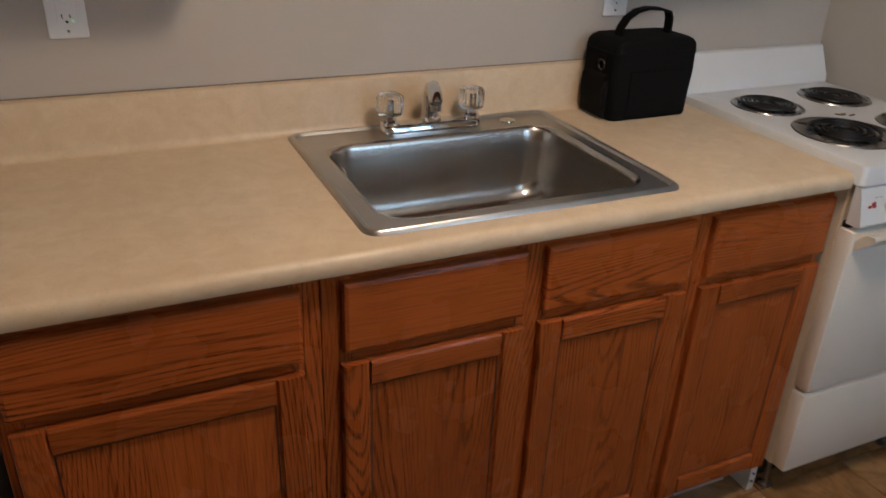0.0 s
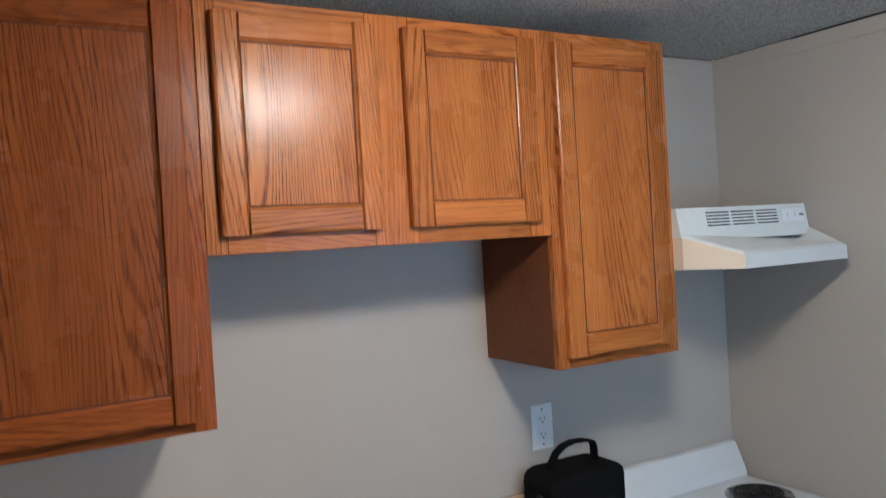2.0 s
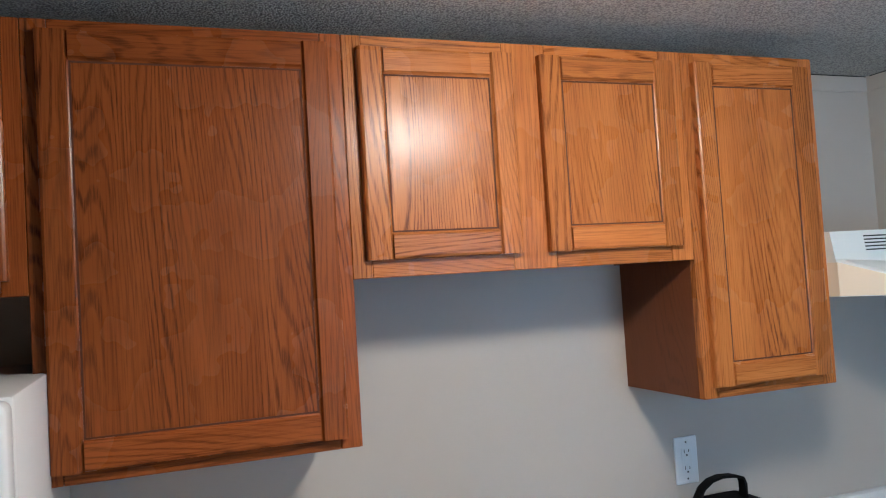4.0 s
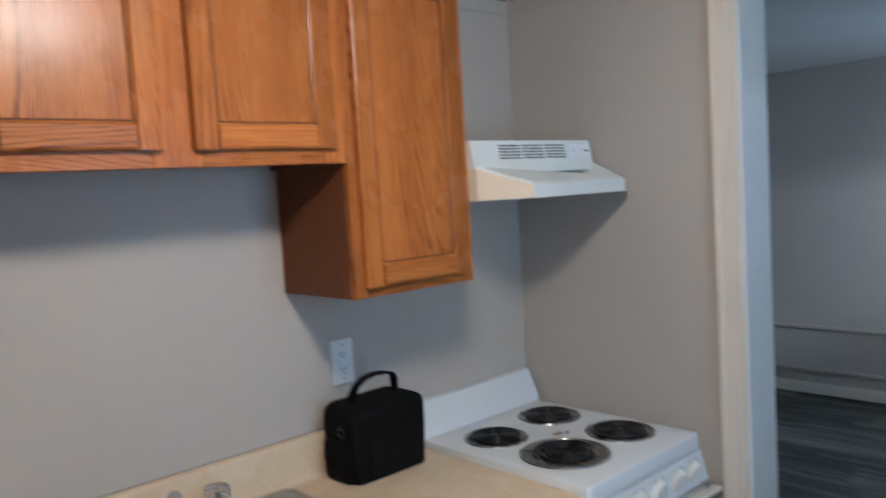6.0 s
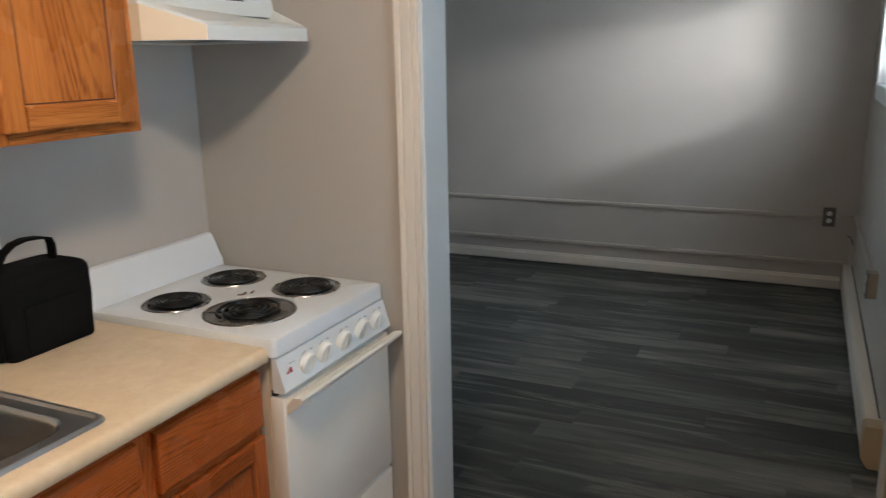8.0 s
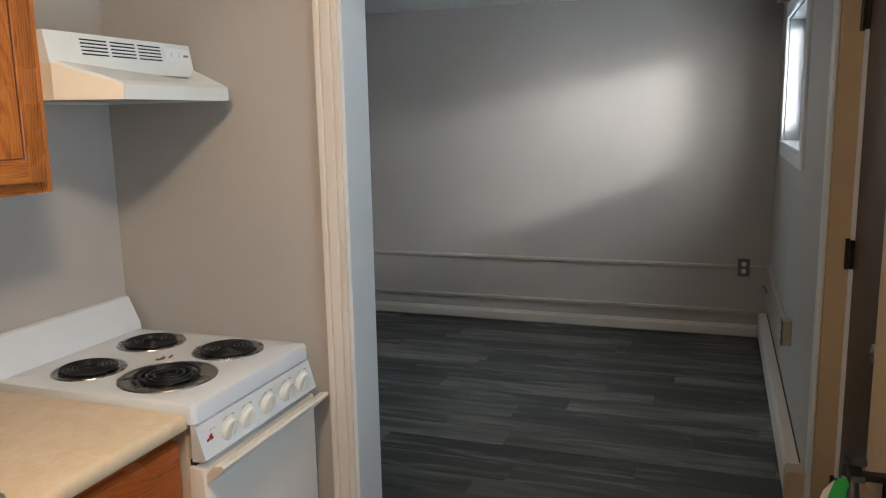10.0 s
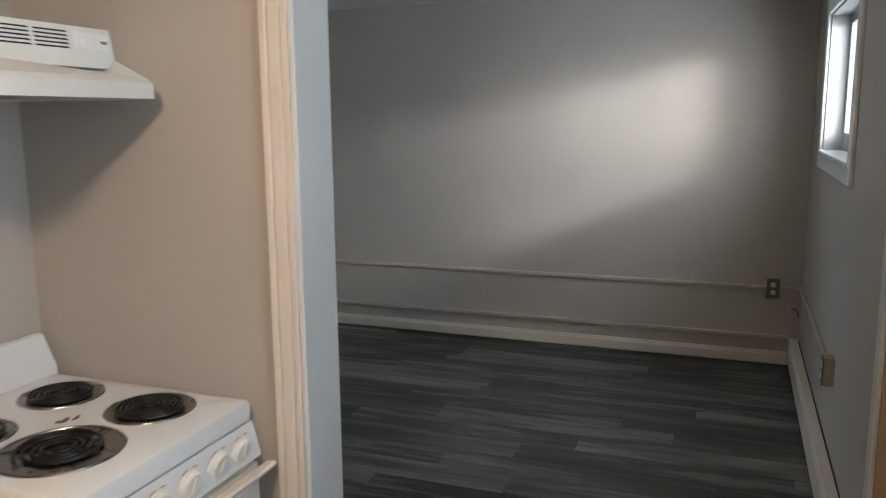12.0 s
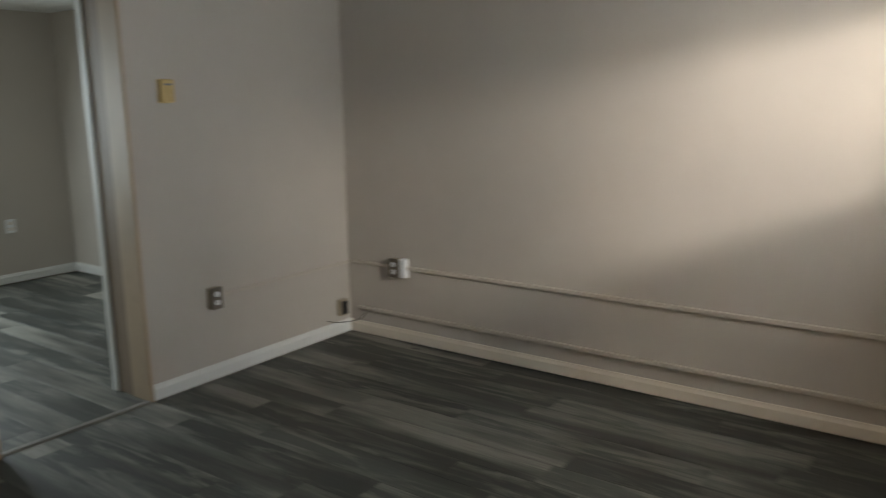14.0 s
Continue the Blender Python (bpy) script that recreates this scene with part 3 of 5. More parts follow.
# ---- baseboard heater ----
heater = thing("baseboard_heater", 2.43, SOUTH, 0, "long cream electric baseboard heater along the wall", "heater")
HX0, HX1 = 1.175, 3.728
out = [(SOUTH + 0.001, 0.03), (SOUTH + 0.001, 0.182), (SOUTH + 0.052, 0.182), (SOUTH + 0.062, 0.172), (SOUTH + 0.062, 0.162), (SOUTH + 0.046, 0.155), (SOUTH + 0.046, 0.03)]
part("body", prism(bmesh.new(), out, "x", HX0 + 0.085, HX1), M_TRIM, heater, "cream steel housing")
part("front_panel", boxed(HX0 + 0.086, HX1 - 0.001, SOUTH + 0.0465, SOUTH + 0.062, 0.035, 0.146, bevel=0.003), M_TRIM, heater)
part("top_slot", boxed(HX0 + 0.10, HX1 - 0.02, SOUTH + 0.004, SOUTH + 0.011, 0.1822, 0.1835), M_DARK, heater, "dark slot along the wall")
part("front_slot", boxed(HX0 + 0.088, HX1 - 0.003, SOUTH + 0.0464, SOUTH + 0.0490, 0.1468, 0.1542), M_DARK, heater, "dark slot along the front")
part("end_cap", prism(bmesh.new(), [(SOUTH + 0.001, 0.012), (SOUTH + 0.001, 0.184), (SOUTH + 0.056, 0.184), (SOUTH + 0.066, 0.172), (SOUTH + 0.066, 0.05), (SOUTH + 0.040, 0.012)], "x", HX0, HX0 + 0.084), M_JAMB, heater, "tan end cap")


# ---- raceways and outlets in the empty room ----
def raceway(pts, r, label):
    bm = bmesh.new()
    for a, b in zip(pts, pts[1:]):
        lo = [min(u, v) - r for u, v in zip(a, b)]
        hi = [max(u, v) + r for u, v in zip(a, b)]
        box(bm, lo[0], hi[0], lo[1], hi[1], lo[2], hi[2], bevel=r * 0.6, seg=2)
    return solid("raceway", bm, M_RACEWAY, label, "cable duct")


R = 0.0105
raceway([(EAST - R, SOUTH + 2.2 * R, 0.500), (EAST - R, -1.974, 0.500)], R, "painted metal cable duct on the wall between outlet and corner")
raceway([(EAST - R, -1.896, 0.500), (EAST - R, 1.296, 0.495)], R, "long painted metal cable duct between two outlets")
raceway([(EAST - R, 1.374, 0.495), (EAST - R, NORTH - 2.2 * R, 0.495)], R, "short painted metal cable duct running to the corner")
raceway([(EAST - R, SOUTH + R, 0.500), (2.062, SOUTH + R, 0.510)], R, "painted metal cable duct along the window wall")
raceway([(2.662, NORTH - R, 0.485), (EAST - R, NORTH - R, 0.490)], R * 0.8, "painted metal cable duct along the short wall")
raceway([(EAST - R, SOUTH + 0.075, 0.186), (EAST - R, 1.66, 0.180)], R, "long painted cable duct just above the baseboard")
raceway([(EAST - 0.03, SOUTH + R, 0.20), (EAST - 0.03, SOUTH + R, 0.31)], 0.014, "short upright duct stub in the corner above the heater")


def loose_wire(pts, label):
    return solid("loose_wire", tube(bmesh.new(), pts, 0.003, 8), M_BLACK, label, "wire", smooth=True)


loose_wire([(EAST - 0.03, SOUTH + 0.012, 0.315), (EAST - 0.032, SOUTH + 0.020, 0.35), (EAST - 0.04, SOUTH + 0.035, 0.375), (EAST - 0.05, SOUTH + 0.055, 0.38)], "short black wire end sticking out of a duct")
loose_wire([(EAST - 0.02, 1.60, 0.16), (EAST - 0.05, 1.63, 0.115), (EAST - 0.10, 1.68, 0.10), (3.56, NORTH - 0.03, 0.105), (3.50, NORTH - 0.025, 0.13)], "black cable hanging slack over the baseboard in the corner")


def surface_outlet(x, y, z, facing, label, cover=None):
    """A surface box with a duplex receptacle; facing: degrees about z from facing -y."""
    o = thing("outlet_box", 0, 0, 0, label, "outlet", "surface outlets")
    box_ = part("box", boxed(-0.037, 0.037, -0.042, -0.0005, -0.060, 0.060, bevel=0.004), M_TANBOX, o, "tan painted steel box")
    cov = part("cover", boxed(-0.038, 0.038, -0.047, -0.0425, -0.062, 0.062, bevel=0.002), cover or M_BOXCOVER, o, "brown steel cover")
    for dz in (-0.024, 0.024):
        rec = part("receptacle", prism(bmesh.new(), [(0.017 * math.cos(a) * (1.0 if abs(math.cos(a)) < 0.8 else 0.96), dz + 0.0155 * math.sin(a)) for a in [2 * math.pi * i / 20 for i in range(20)]], "y", -0.0502, -0.0475), M_PLATE, o, "white receptacle face")
        for dx in (-0.006, 0.006):
            part("slot", boxed(dx - 0.0012, dx + 0.0012, -0.0507, -0.0503, dz - 0.002, dz + 0.007), M_DARK, rec)
        part("slot", boxed(-0.002, 0.002, -0.0507, -0.0503, dz - 0.010, dz - 0.006), M_DARK, rec)
    part("screw", lathe(bmesh.new(), [(0.0035, 0.0), (0.003, 0.0012)], (0, -0.0487, 0), "y", 10), M_CHROME, o)
    o.matrix_basis = pose(x, y, z, 0, 0, facing)
    return o


surface_outlet(EAST, -1.935, 0.500, -90, "brown surface outlet box with white receptacles near the window corner")
surface_outlet(EAST, 1.335, 0.496, -90, "surface outlet box with white receptacles on the long wall")
surface_outlet(2.022, SOUTH, 0.515, 180, "tan surface outlet box under the window")
surface_outlet(2.622, NORTH, 0.482, 0, "tan surface outlet box beside the doorway")
plug = thing("wall_adapter", EAST - 0.02, 1.27, 0.5, "small white block beside the outlet box", "adapter")
part("block", boxed(EAST - 0.046, EAST - 0.001, 1.243, 1.290, 0.437, 0.560, bevel=0.005), M_PLATE, plug)
jack = thing("cable_box", EAST - 0.05, NORTH, 0.2, "dark open cable box low in the corner", "cable box")
part("box", boxed(3.615, 3.685, NORTH - 0.040, NORTH - 0.001, 0.135, 0.245, bevel=0.003), M_TANBOX, jack)
part("face", boxed(3.622, 3.678, NORTH - 0.044, NORTH - 0.0405, 0.145, 0.235, bevel=0.001), M_BLACK, jack)
hall_outlet = thing("wall_outlet", 3.19, 5.25, 0.51, "white duplex wall outlet in the next room", "outlet")
part("plate", boxed(3.148, 3.228, 5.240, 5.2495, 0.45, 0.57, bevel=0.003), M_PLATE, hall_outlet)
for z in (0.485, 0.535):
    part("receptacle", boxed(3.170, 3.206, 5.236, 5.2395, z - 0.014, z + 0.014, bevel=0.003), M_TRIM, hall_outlet)

th = thing("thermostat", 2.423, NORTH, 1.617, "old yellowed plastic thermostat on the wall", "thermostat")
M_OLD = enamel("yellowed_plastic", (0.56, 0.40, 0.17), 0.4)
part("base", boxed(2.381, 2.465, NORTH - 0.010, NORTH - 0.0005, 1.556, 1.678, bevel=0.003), M_OLD, th)
cover_ = part("cover", boxed(2.385, 2.461, NORTH - 0.036, NORTH - 0.0105, 1.560, 1.674, bevel=0.006, seg=2), M_OLD, th)
part("dial", lathe(bmesh.new(), [(0.018, 0.0), (0.017, -0.006), (0.004, -0.007)], (2.432, NORTH - 0.0365, 1.612), "y", 24), M_OLD, cover_, "", True)
part("scale", boxed(2.400, 2.446, NORTH - 0.0375, NORTH - 0.0365, 1.645, 1.655), M_INK, cover_, "grey printed scale")


# ---- cabinets ----
G = 0.0008
# dark colour draws the shade line where panel meets frame
M_BEAD = plain("panel_edge_shade", (0.085, 0.022, 0.006), 0.85)


def panel_door(x0, x1, z0, z1, y, parent, stock=GOLD, sw=0.052):
    """A frame-and-panel door whose back lies at y; proud by 19 mm towards -y."""
    t = 0.019
    d = part("door", boxed(x0 + sw - 0.004, x1 - sw + 0.004, y - 0.0105, y - 0.004, z0 + sw - 0.004, z1 - sw + 0.004), stock[0], parent, "oak panelled door")
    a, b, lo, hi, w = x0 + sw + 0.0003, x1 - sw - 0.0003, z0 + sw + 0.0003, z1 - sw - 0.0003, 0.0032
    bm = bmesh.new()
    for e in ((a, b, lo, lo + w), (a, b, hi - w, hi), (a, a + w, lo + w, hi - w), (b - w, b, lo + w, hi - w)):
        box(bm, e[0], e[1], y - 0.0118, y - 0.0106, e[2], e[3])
    part("bead", bm, M_BEAD, d, "dark bead painted as shade at the panel edge")

    def stile(a, b, inner):
        p = [(a, y - 0.0005), (b, y - 0.0005)]
        lo, hi = y - t, y - t + 0.007
        if inner > 0:
            p += [(b, y - 0.012), (b - 0.003, y - 0.0135), (b - 0.006, lo), (a + 0.006, lo), (a + 0.0015, lo + 0.0025), (a, hi)]
        else:
            p += [(b, hi), (b - 0.0015, lo + 0.0025), (b - 0.006, lo), (a + 0.006, lo), (a + 0.003, y - 0.0135), (a, y - 0.012)]
        return prism(bmesh.new(), p, "z", z0, z1)

    def rail(a, b, inner):
        p = [(y - 0.0005, a), (y - 0.0005, b)]
        lo, hi = y - t, y - t + 0.007
        if inner > 0:
            p += [(y - 0.012, b), (y - 0.0135, b - 0.003), (lo, b - 0.006), (lo, a + 0.006), (lo + 0.0025, a + 0.0015), (hi, a)]
        else:
            p += [(hi, b), (lo + 0.0025, b - 0.0015), (lo, b - 0.006), (lo, a + 0.006), (y - 0.0135, a + 0.003), (y - 0.012, a)]
        return prism(bmesh.new(), p, "x", x0 + sw + 0.0003, x1 - sw - 0.0003)

    part("stile", stile(x0, x0 + sw, 1), stock[0], d)
    part("stile", stile(x1 - sw, x1, -1), stock[0], d)
    part("rail", rail(z0, z0 + sw, 1), stock[1], d)
    part("rail", rail(z1 - sw, z1, -1), stock[1], d)
    return d


def drawer_front(x0, x1, z0, z1, y, parent, stock=DEEP):
    t = 0.019
    rings = []
    for e, yy in ((0.0, y - 0.0005), (0.0, y - t + 0.008), (0.0018, y - t + 0.003), (0.008, y - t)):
        rings.append([(x0 + e, yy, z0 + e), (x1 - e, yy, z0 + e), (x1 - e, yy, z1 - e), (x0 + e, yy, z1 - e)])
    return part("drawer_front", loft(bmesh.new(), rings, True, True), stock[1], parent, "oak drawer front")


def cabinet(name, x0, x1, z0, z1, face, back, label, stiles, rails, stock=GOLD):
    """Carcass and face frame. stiles: x pairs; rails: (x0, x1, z0, z1)."""
    c = thing(name, (x0 + x1) / 2, (face + back) / 2, z0, label, "cabinet", "kitchen cabinets")
    t = 0.016
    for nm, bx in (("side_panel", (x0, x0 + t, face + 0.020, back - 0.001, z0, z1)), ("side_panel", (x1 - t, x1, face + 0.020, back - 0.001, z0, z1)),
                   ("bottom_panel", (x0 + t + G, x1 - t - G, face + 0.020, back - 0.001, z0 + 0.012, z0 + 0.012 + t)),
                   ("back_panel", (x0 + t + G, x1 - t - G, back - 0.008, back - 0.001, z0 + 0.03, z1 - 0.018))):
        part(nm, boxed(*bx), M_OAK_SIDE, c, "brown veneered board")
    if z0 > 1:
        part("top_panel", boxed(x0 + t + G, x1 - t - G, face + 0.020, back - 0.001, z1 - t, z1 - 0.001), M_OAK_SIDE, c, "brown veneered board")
    for a, b in stiles:
        part("face_stile", boxed(a, b, face, face + 0.0195, z0, z1, bevel=0.0012), stock[0], c)
    for a, b, lo, hi in rails:
        part("face_rail", boxed(a, b, face + 0.0004, face + 0.0195, lo, hi, bevel=0.001), stock[1], c)
    return c


WF, WT = -0.305, 2.204
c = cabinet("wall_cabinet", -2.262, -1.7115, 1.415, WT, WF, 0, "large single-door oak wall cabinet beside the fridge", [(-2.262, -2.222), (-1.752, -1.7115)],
            [(-2.222 + G, -1.752 - G, 1.415, 1.455), (-2.222 + G, -1.752 - G, 2.160, WT)], REDDISH_DIM)
panel_door(-2.240, -1.740, 1.437, 2.182, WF, c, REDDISH_DIM)
c = cabinet("wall_cabinet", -1.7105, -0.9245, 1.730, WT, WF, 0, "short two-door oak wall cabinet above the sink", [(-1.7105, -1.672), (-1.370, -1.272), (-0.982, -0.9245)],
            [(-1.672 + G, -1.370 - G, 1.730, 1.790), (-1.272 + G, -0.982 - G, 1.730, 1.790), (-1.672 + G, -1.370 - G, 2.155, WT), (-1.272 + G, -0.982 - G, 2.155, WT)])
panel_door(-1.684, -1.354, 1.764, 2.178, WF, c)
panel_door(-1.292, -0.957, 1.764, 2.178, WF, c)
c = cabinet("wall_cabinet", -0.9235, -0.5365, 1.415, WT, WF, 0, "narrow tall oak wall cabinet beside the range hood", [(-0.9235, -0.885), (-0.575, -0.5365)],
            [(-0.885 + G, -0.575 - G, 1.415, 1.458), (-0.885 + G, -0.575 - G, 2.160, WT)])
panel_door(-0.900, -0.563, 1.441, 2.178, WF, c)
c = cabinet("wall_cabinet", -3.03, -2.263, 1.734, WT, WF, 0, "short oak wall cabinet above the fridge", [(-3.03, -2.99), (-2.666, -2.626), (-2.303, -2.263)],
            [(-2.99 + G, -2.666 - G, 1.734, 1.776), (-2.626 + G, -2.303 - G, 1.734, 1.776), (-2.99 + G, -2.666 - G, 2.165, WT), (-2.626 + G, -2.303 - G, 2.165, WT)], REDDISH_DIM)
panel_door(-3.01, -2.655, 1.760, 2.182, WF, c, REDDISH_DIM)
panel_door(-2.637, -2.290, 1.760, 2.182, WF, c, REDDISH_DIM)

BF, B0, B1 = -0.600, 0.085, 0.876
c = cabinet("base_cabinet", -2.215, -1.7165, B0, B1, BF, 0, "oak base cabinet with a drawer over one wide door", [(-2.215, -2.178), (-1.765, -1.7165)],
            [(-2.178 + G, -1.765 - G, B0, 0.115), (-2.178 + G, -1.765 - G, 0.685, 0.722), (-2.178 + G, -1.765 - G, 0.842, B1)], DEEP)
drawer_front(-2.200, -1.750, 0.716, 0.853, BF, c)
panel_door(-2.200, -1.750, 0.100, 0.692, BF, c, DEEP)
c = cabinet("base_cabinet", -1.7155, -0.9205, B0, B1, BF, 0, "oak sink base cabinet with two doors and false drawers", [(-1.7155, -1.664), (-1.338, -1.272), (-0.950, -0.9205)],
            [(-1.664 + G, -1.338 - G, B0, 0.115), (-1.272 + G, -0.950 - G, B0, 0.115), (-1.664 + G, -1.338 - G, 0.685, 0.722), (-1.272 + G, -0.950 - G, 0.685, 0.722), (-1.664 + G, -1.338 - G, 0.842, B1), (-1.272 + G, -0.950 - G, 0.842, B1)], DEEP)
drawer_front(-1.680, -1.328, 0.716, 0.853, BF, c)
panel_door(-1.684, -1.322, 0.100, 0.690, BF, c, DEEP)
drawer_front(-1.286, -0.938, 0.716, 0.853, BF, c)
panel_door(-1.290, -0.938, 0.100, 0.690, BF, c, DEEP)
c = cabinet("base_cabinet", -0.9195, -0.550, B0, B1, BF, 0, "narrow oak base cabinet beside the stove", [(-0.9195, -0.872), (-0.568, -0.550)],
            [(-0.872 + G, -0.568 - G, B0, 0.115), (-0.872 + G, -0.568 - G, 0.685, 0.722), (-0.872 + G, -0.568 - G, 0.842, B1)], DEEP)
drawer_front(-0.892, -0.556, 0.716, 0.853, BF, c)
panel_door(-0.896, -0.556, 0.100, 0.690, BF, c, DEEP)
toe = thing("toe_kick", -1.4, -0.53, 0, "pale grey toe board under the base cabinets", "toe kick")
part("board", boxed(-2.215, -0.600, -0.545, -0.530, 0.0, 0.0845, bevel=0.002), M_TOE, toe)
leg = part("end_leg", prism(bmesh.new(), [(-0.600, 0.0), (-0.600, 0.084), (-0.530, 0.084), (-0.530, 0.0), (-0.575, 0.0)], "x", -0.572, -0.551), M_TRIM_WHITE, toe, "white scuffed end leg")
for z in (0.03, 0.055):
    part("screw", lathe(bmesh.new(), [(0.004, 0.0), (0.003, -0.002)], (-0.5615, -0.6003, z), "y", 10), M_IRON, leg)

# ---- worktop ----
CX0, CX1, CT = -2.215, -0.549, 0.915
FRONT = [(-0.590, 0.8775), (-0.628, 0.8775), (-0.634, 0.880), (-0.637, 0.887), (-0.637, 0.899), (-0.634, 0.907), (-0.628, 0.9125), (-0.620, CT)]
BACK = [(-0.036, CT), (-0.028, 0.918), (-0.0235, 0.924), (-0.022, 0.932), (-0.022, 1.023), (-0.020, 1.0300), (-0.015, 1.033), (-0.001, 1.033), (-0.001, 0.8775)]
HX_A, HX_B, HY_A, HY_B = -1.600, -0.994, -0.560, -0.060
worktop = thing("worktop", -1.38, -0.32, CT, "cream mottled laminate worktop with rounded edge and upstand", "worktop")
bm = bmesh.new()
for a, b in ((CX0, HX_A), (HX_B, CX1)):
    prism(bm, FRONT + [(-0.0365, CT), (-0.0365, 0.8775)], "x", a, b)
prism(bm, FRONT + [(HY_A, CT), (HY_A, 0.8775)], "x", HX_A, HX_B)
prism(bm, [(HY_B, 0.8775), (HY_B, CT), (-0.0365, CT), (-0.0365, 0.8775)], "x", HX_A, HX_B)
bmesh.ops.remove_doubles(bm, verts=bm.verts, dist=0.0002)
part("top", bm, M_LAM, worktop, "cream laminate top with rounded front edge", True)
part("upstand", prism(bmesh.new(), [(-0.0362, 0.8775)] + [(-0.0362, CT)] + BACK[1:], "x", CX0, CX1), M_LAM, worktop, "cream laminate upstand", True)

# thin brown strip along the seam between upstand and wall
part("caulk_line", boxed(CX0, CX1, -0.0030, -0.0006, 1.0333, 1.0348), M_BOXCOVER, worktop, "thin dark joint along the wall")

# ---- sink ----
sink = thing("sink", -1.306, -0.31, CT, "single bowl brushed steel sink set in the worktop", "sink")
SX0, SX1, SY0, SY1 = -1.630, -0.966, -0.588, -0.031
BX0, BX1, BY0, BY1 = -1.574, -1.020, -0.538, -0.140
rings = [rounded(SX0, SX1, SY0, SY1, CT + 0.0004, 0.030), rounded(SX0 + 0.001, SX1 - 0.001, SY0 + 0.001, SY1 - 0.001, CT + 0.004, 0.030),
         rounded(SX0 + 0.006, SX1 - 0.006, SY0 + 0.006, SY1 - 0.006, CT + 0.0085, 0.027), rounded(SX0 + 0.013, SX1 - 0.013, SY0 + 0.013, SY1 - 0.013, CT + 0.0085, 0.022),
         rounded(SX0 + 0.018, SX1 - 0.018, SY0 + 0.018, SY1 - 0.018, CT + 0.0028, 0.020), rounded(SX0 + 0.023, SX1 - 0.023, SY0 + 0.021, SY1 - 0.022, CT + 0.0028, 0.018),
         rounded(BX0 - 0.010, BX1 + 0.010, BY0 - 0.010, BY1 + 0.010, CT + 0.0035, 0.068)]
part("rim", loft(bmesh.new(), rings), M_STEEL, sink, "flat steel rim with raised edge", True)
rings = [rounded(BX0 - 0.010, BX1 + 0.010, BY0 - 0.010, BY1 + 0.010, CT + 0.0035, 0.068)]
for e, dz in ((-0.006, 0.0032), (-0.002, 0.0015), (0.001, -0.003), (0.003, -0.010), (0.006, -0.05), (0.010, -0.10), (0.014, -0.130), (0.020, -0.150), (0.030, -0.164), (0.044, -0.172), (0.062, -0.175)):
    rings.append(rounded(BX0 + e, BX1 - e, BY0 + e, BY1 - e, CT + dz, 0.062))
rings.append(rounded(-1.36, -1.25, -0.394, -0.284, CT - 0.179, 0.054))
rings.append(rounded(-1.345, -1.265, -0.379, -0.299, CT - 0.180, 0.0399))
part("bowl", loft(bmesh.new(), rings, False, True), steel("brushed_steel_bowl", 0.20, (0.57, 0.55, 0.52), "x", 0.12), sink, "deep rounded steel bowl", True)
part("drain", lathe(bmesh.new(), [(0.042, 0.0), (0.041, 0.003), (0.032, 0.002), (0.030, -0.004), (0.004, -0.004)], (-1.305, -0.339, CT - 0.1795), "z", 28), M_CHROME, sink, "chrome drain", True)
part("hole_cover", lathe(bmesh.new(), [(0.020, 0.0), (0.019, 0.003), (0.012, 0.0045), (0.002, 0.005)], (-1.098, -0.085, CT + 0.0036), "z", 28), M_CHROME, sink, "round chrome hole cover", True)

# ---- faucet ----
tap = thing("faucet", -1.300, -0.085, CT + 0.004, "chrome two-handle faucet with clear fluted knobs", "faucet")
TZ = CT + 0.0038
base = [rounded(-1.424, -1.176, -0.113, -0.060, TZ, 0.024), rounded(-1.424, -1.176, -0.113, -0.060, TZ + 0.014, 0.024), rounded(-1.420, -1.180, -0.109, -0.064, TZ + 0.020, 0.021), rounded(-1.412, -1.188, -0.101, -0.072, TZ + 0.023, 0.014)]
part("deck_plate", loft(bmesh.new(), base, True, True), M_CHROME, tap, "chrome base plate", True)
for x in (-1.402, -1.198):
    v = part("valve", lathe(bmesh.new(), [(0.022, 0.021), (0.021, 0.027), (0.015, 0.032), (0.014, 0.038)], (x, -0.086, TZ), "z", 24), M_CHROME, tap, "", True)
    part("handle", lathe(bmesh.new(), [(0.018, 0.0385), (0.0295, 0.045), (0.0325, 0.060), (0.0315, 0.082), (0.027, 0.089), (0.003, 0.090)], (x, -0.086, TZ), "z", 60, 12, 0.10), M_ACRYLIC, v, "clear fluted acrylic knob", True)
    part("stem", lathe(bmesh.new(), [(0.006, 0.038), (0.006, 0.074), (0.001, 0.075)], (x, -0.086, TZ), "z", 14), M_CHROME, v)
spout = [(-1.300 - 0.30 * d, -0.084 - d, TZ + h) for d, h in ((0, 0.020), (0, 0.062), (0.003, 0.083), (0.012, 0.097), (0.030, 0.103), (0.055, 0.101), (0.078, 0.093), (0.086, 0.083))]
sp = part("spout", tube(bmesh.new(), spout, [0.019, 0.0175, 0.0175, 0.0175, 0.017, 0.016, 0.0155, 0.0145], 20), M_CHROME, tap, "short curved chrome spout", True)
part("collar", lathe(bmesh.new(), [(0.025, 0.0225), (0.024, 0.030), (0.0195, 0.033)], (-1.300, -0.084, TZ), "z", 24), M_CHROME, tap, "", True)
part("aerator", lathe(bmesh.new(), [(0.0125, 0.0), (0.0125, -0.014), (0.002, -0.0145)], (-1.3255, -0.169, TZ + 0.083), "z", 20), M_CHROME, sp, "", True)


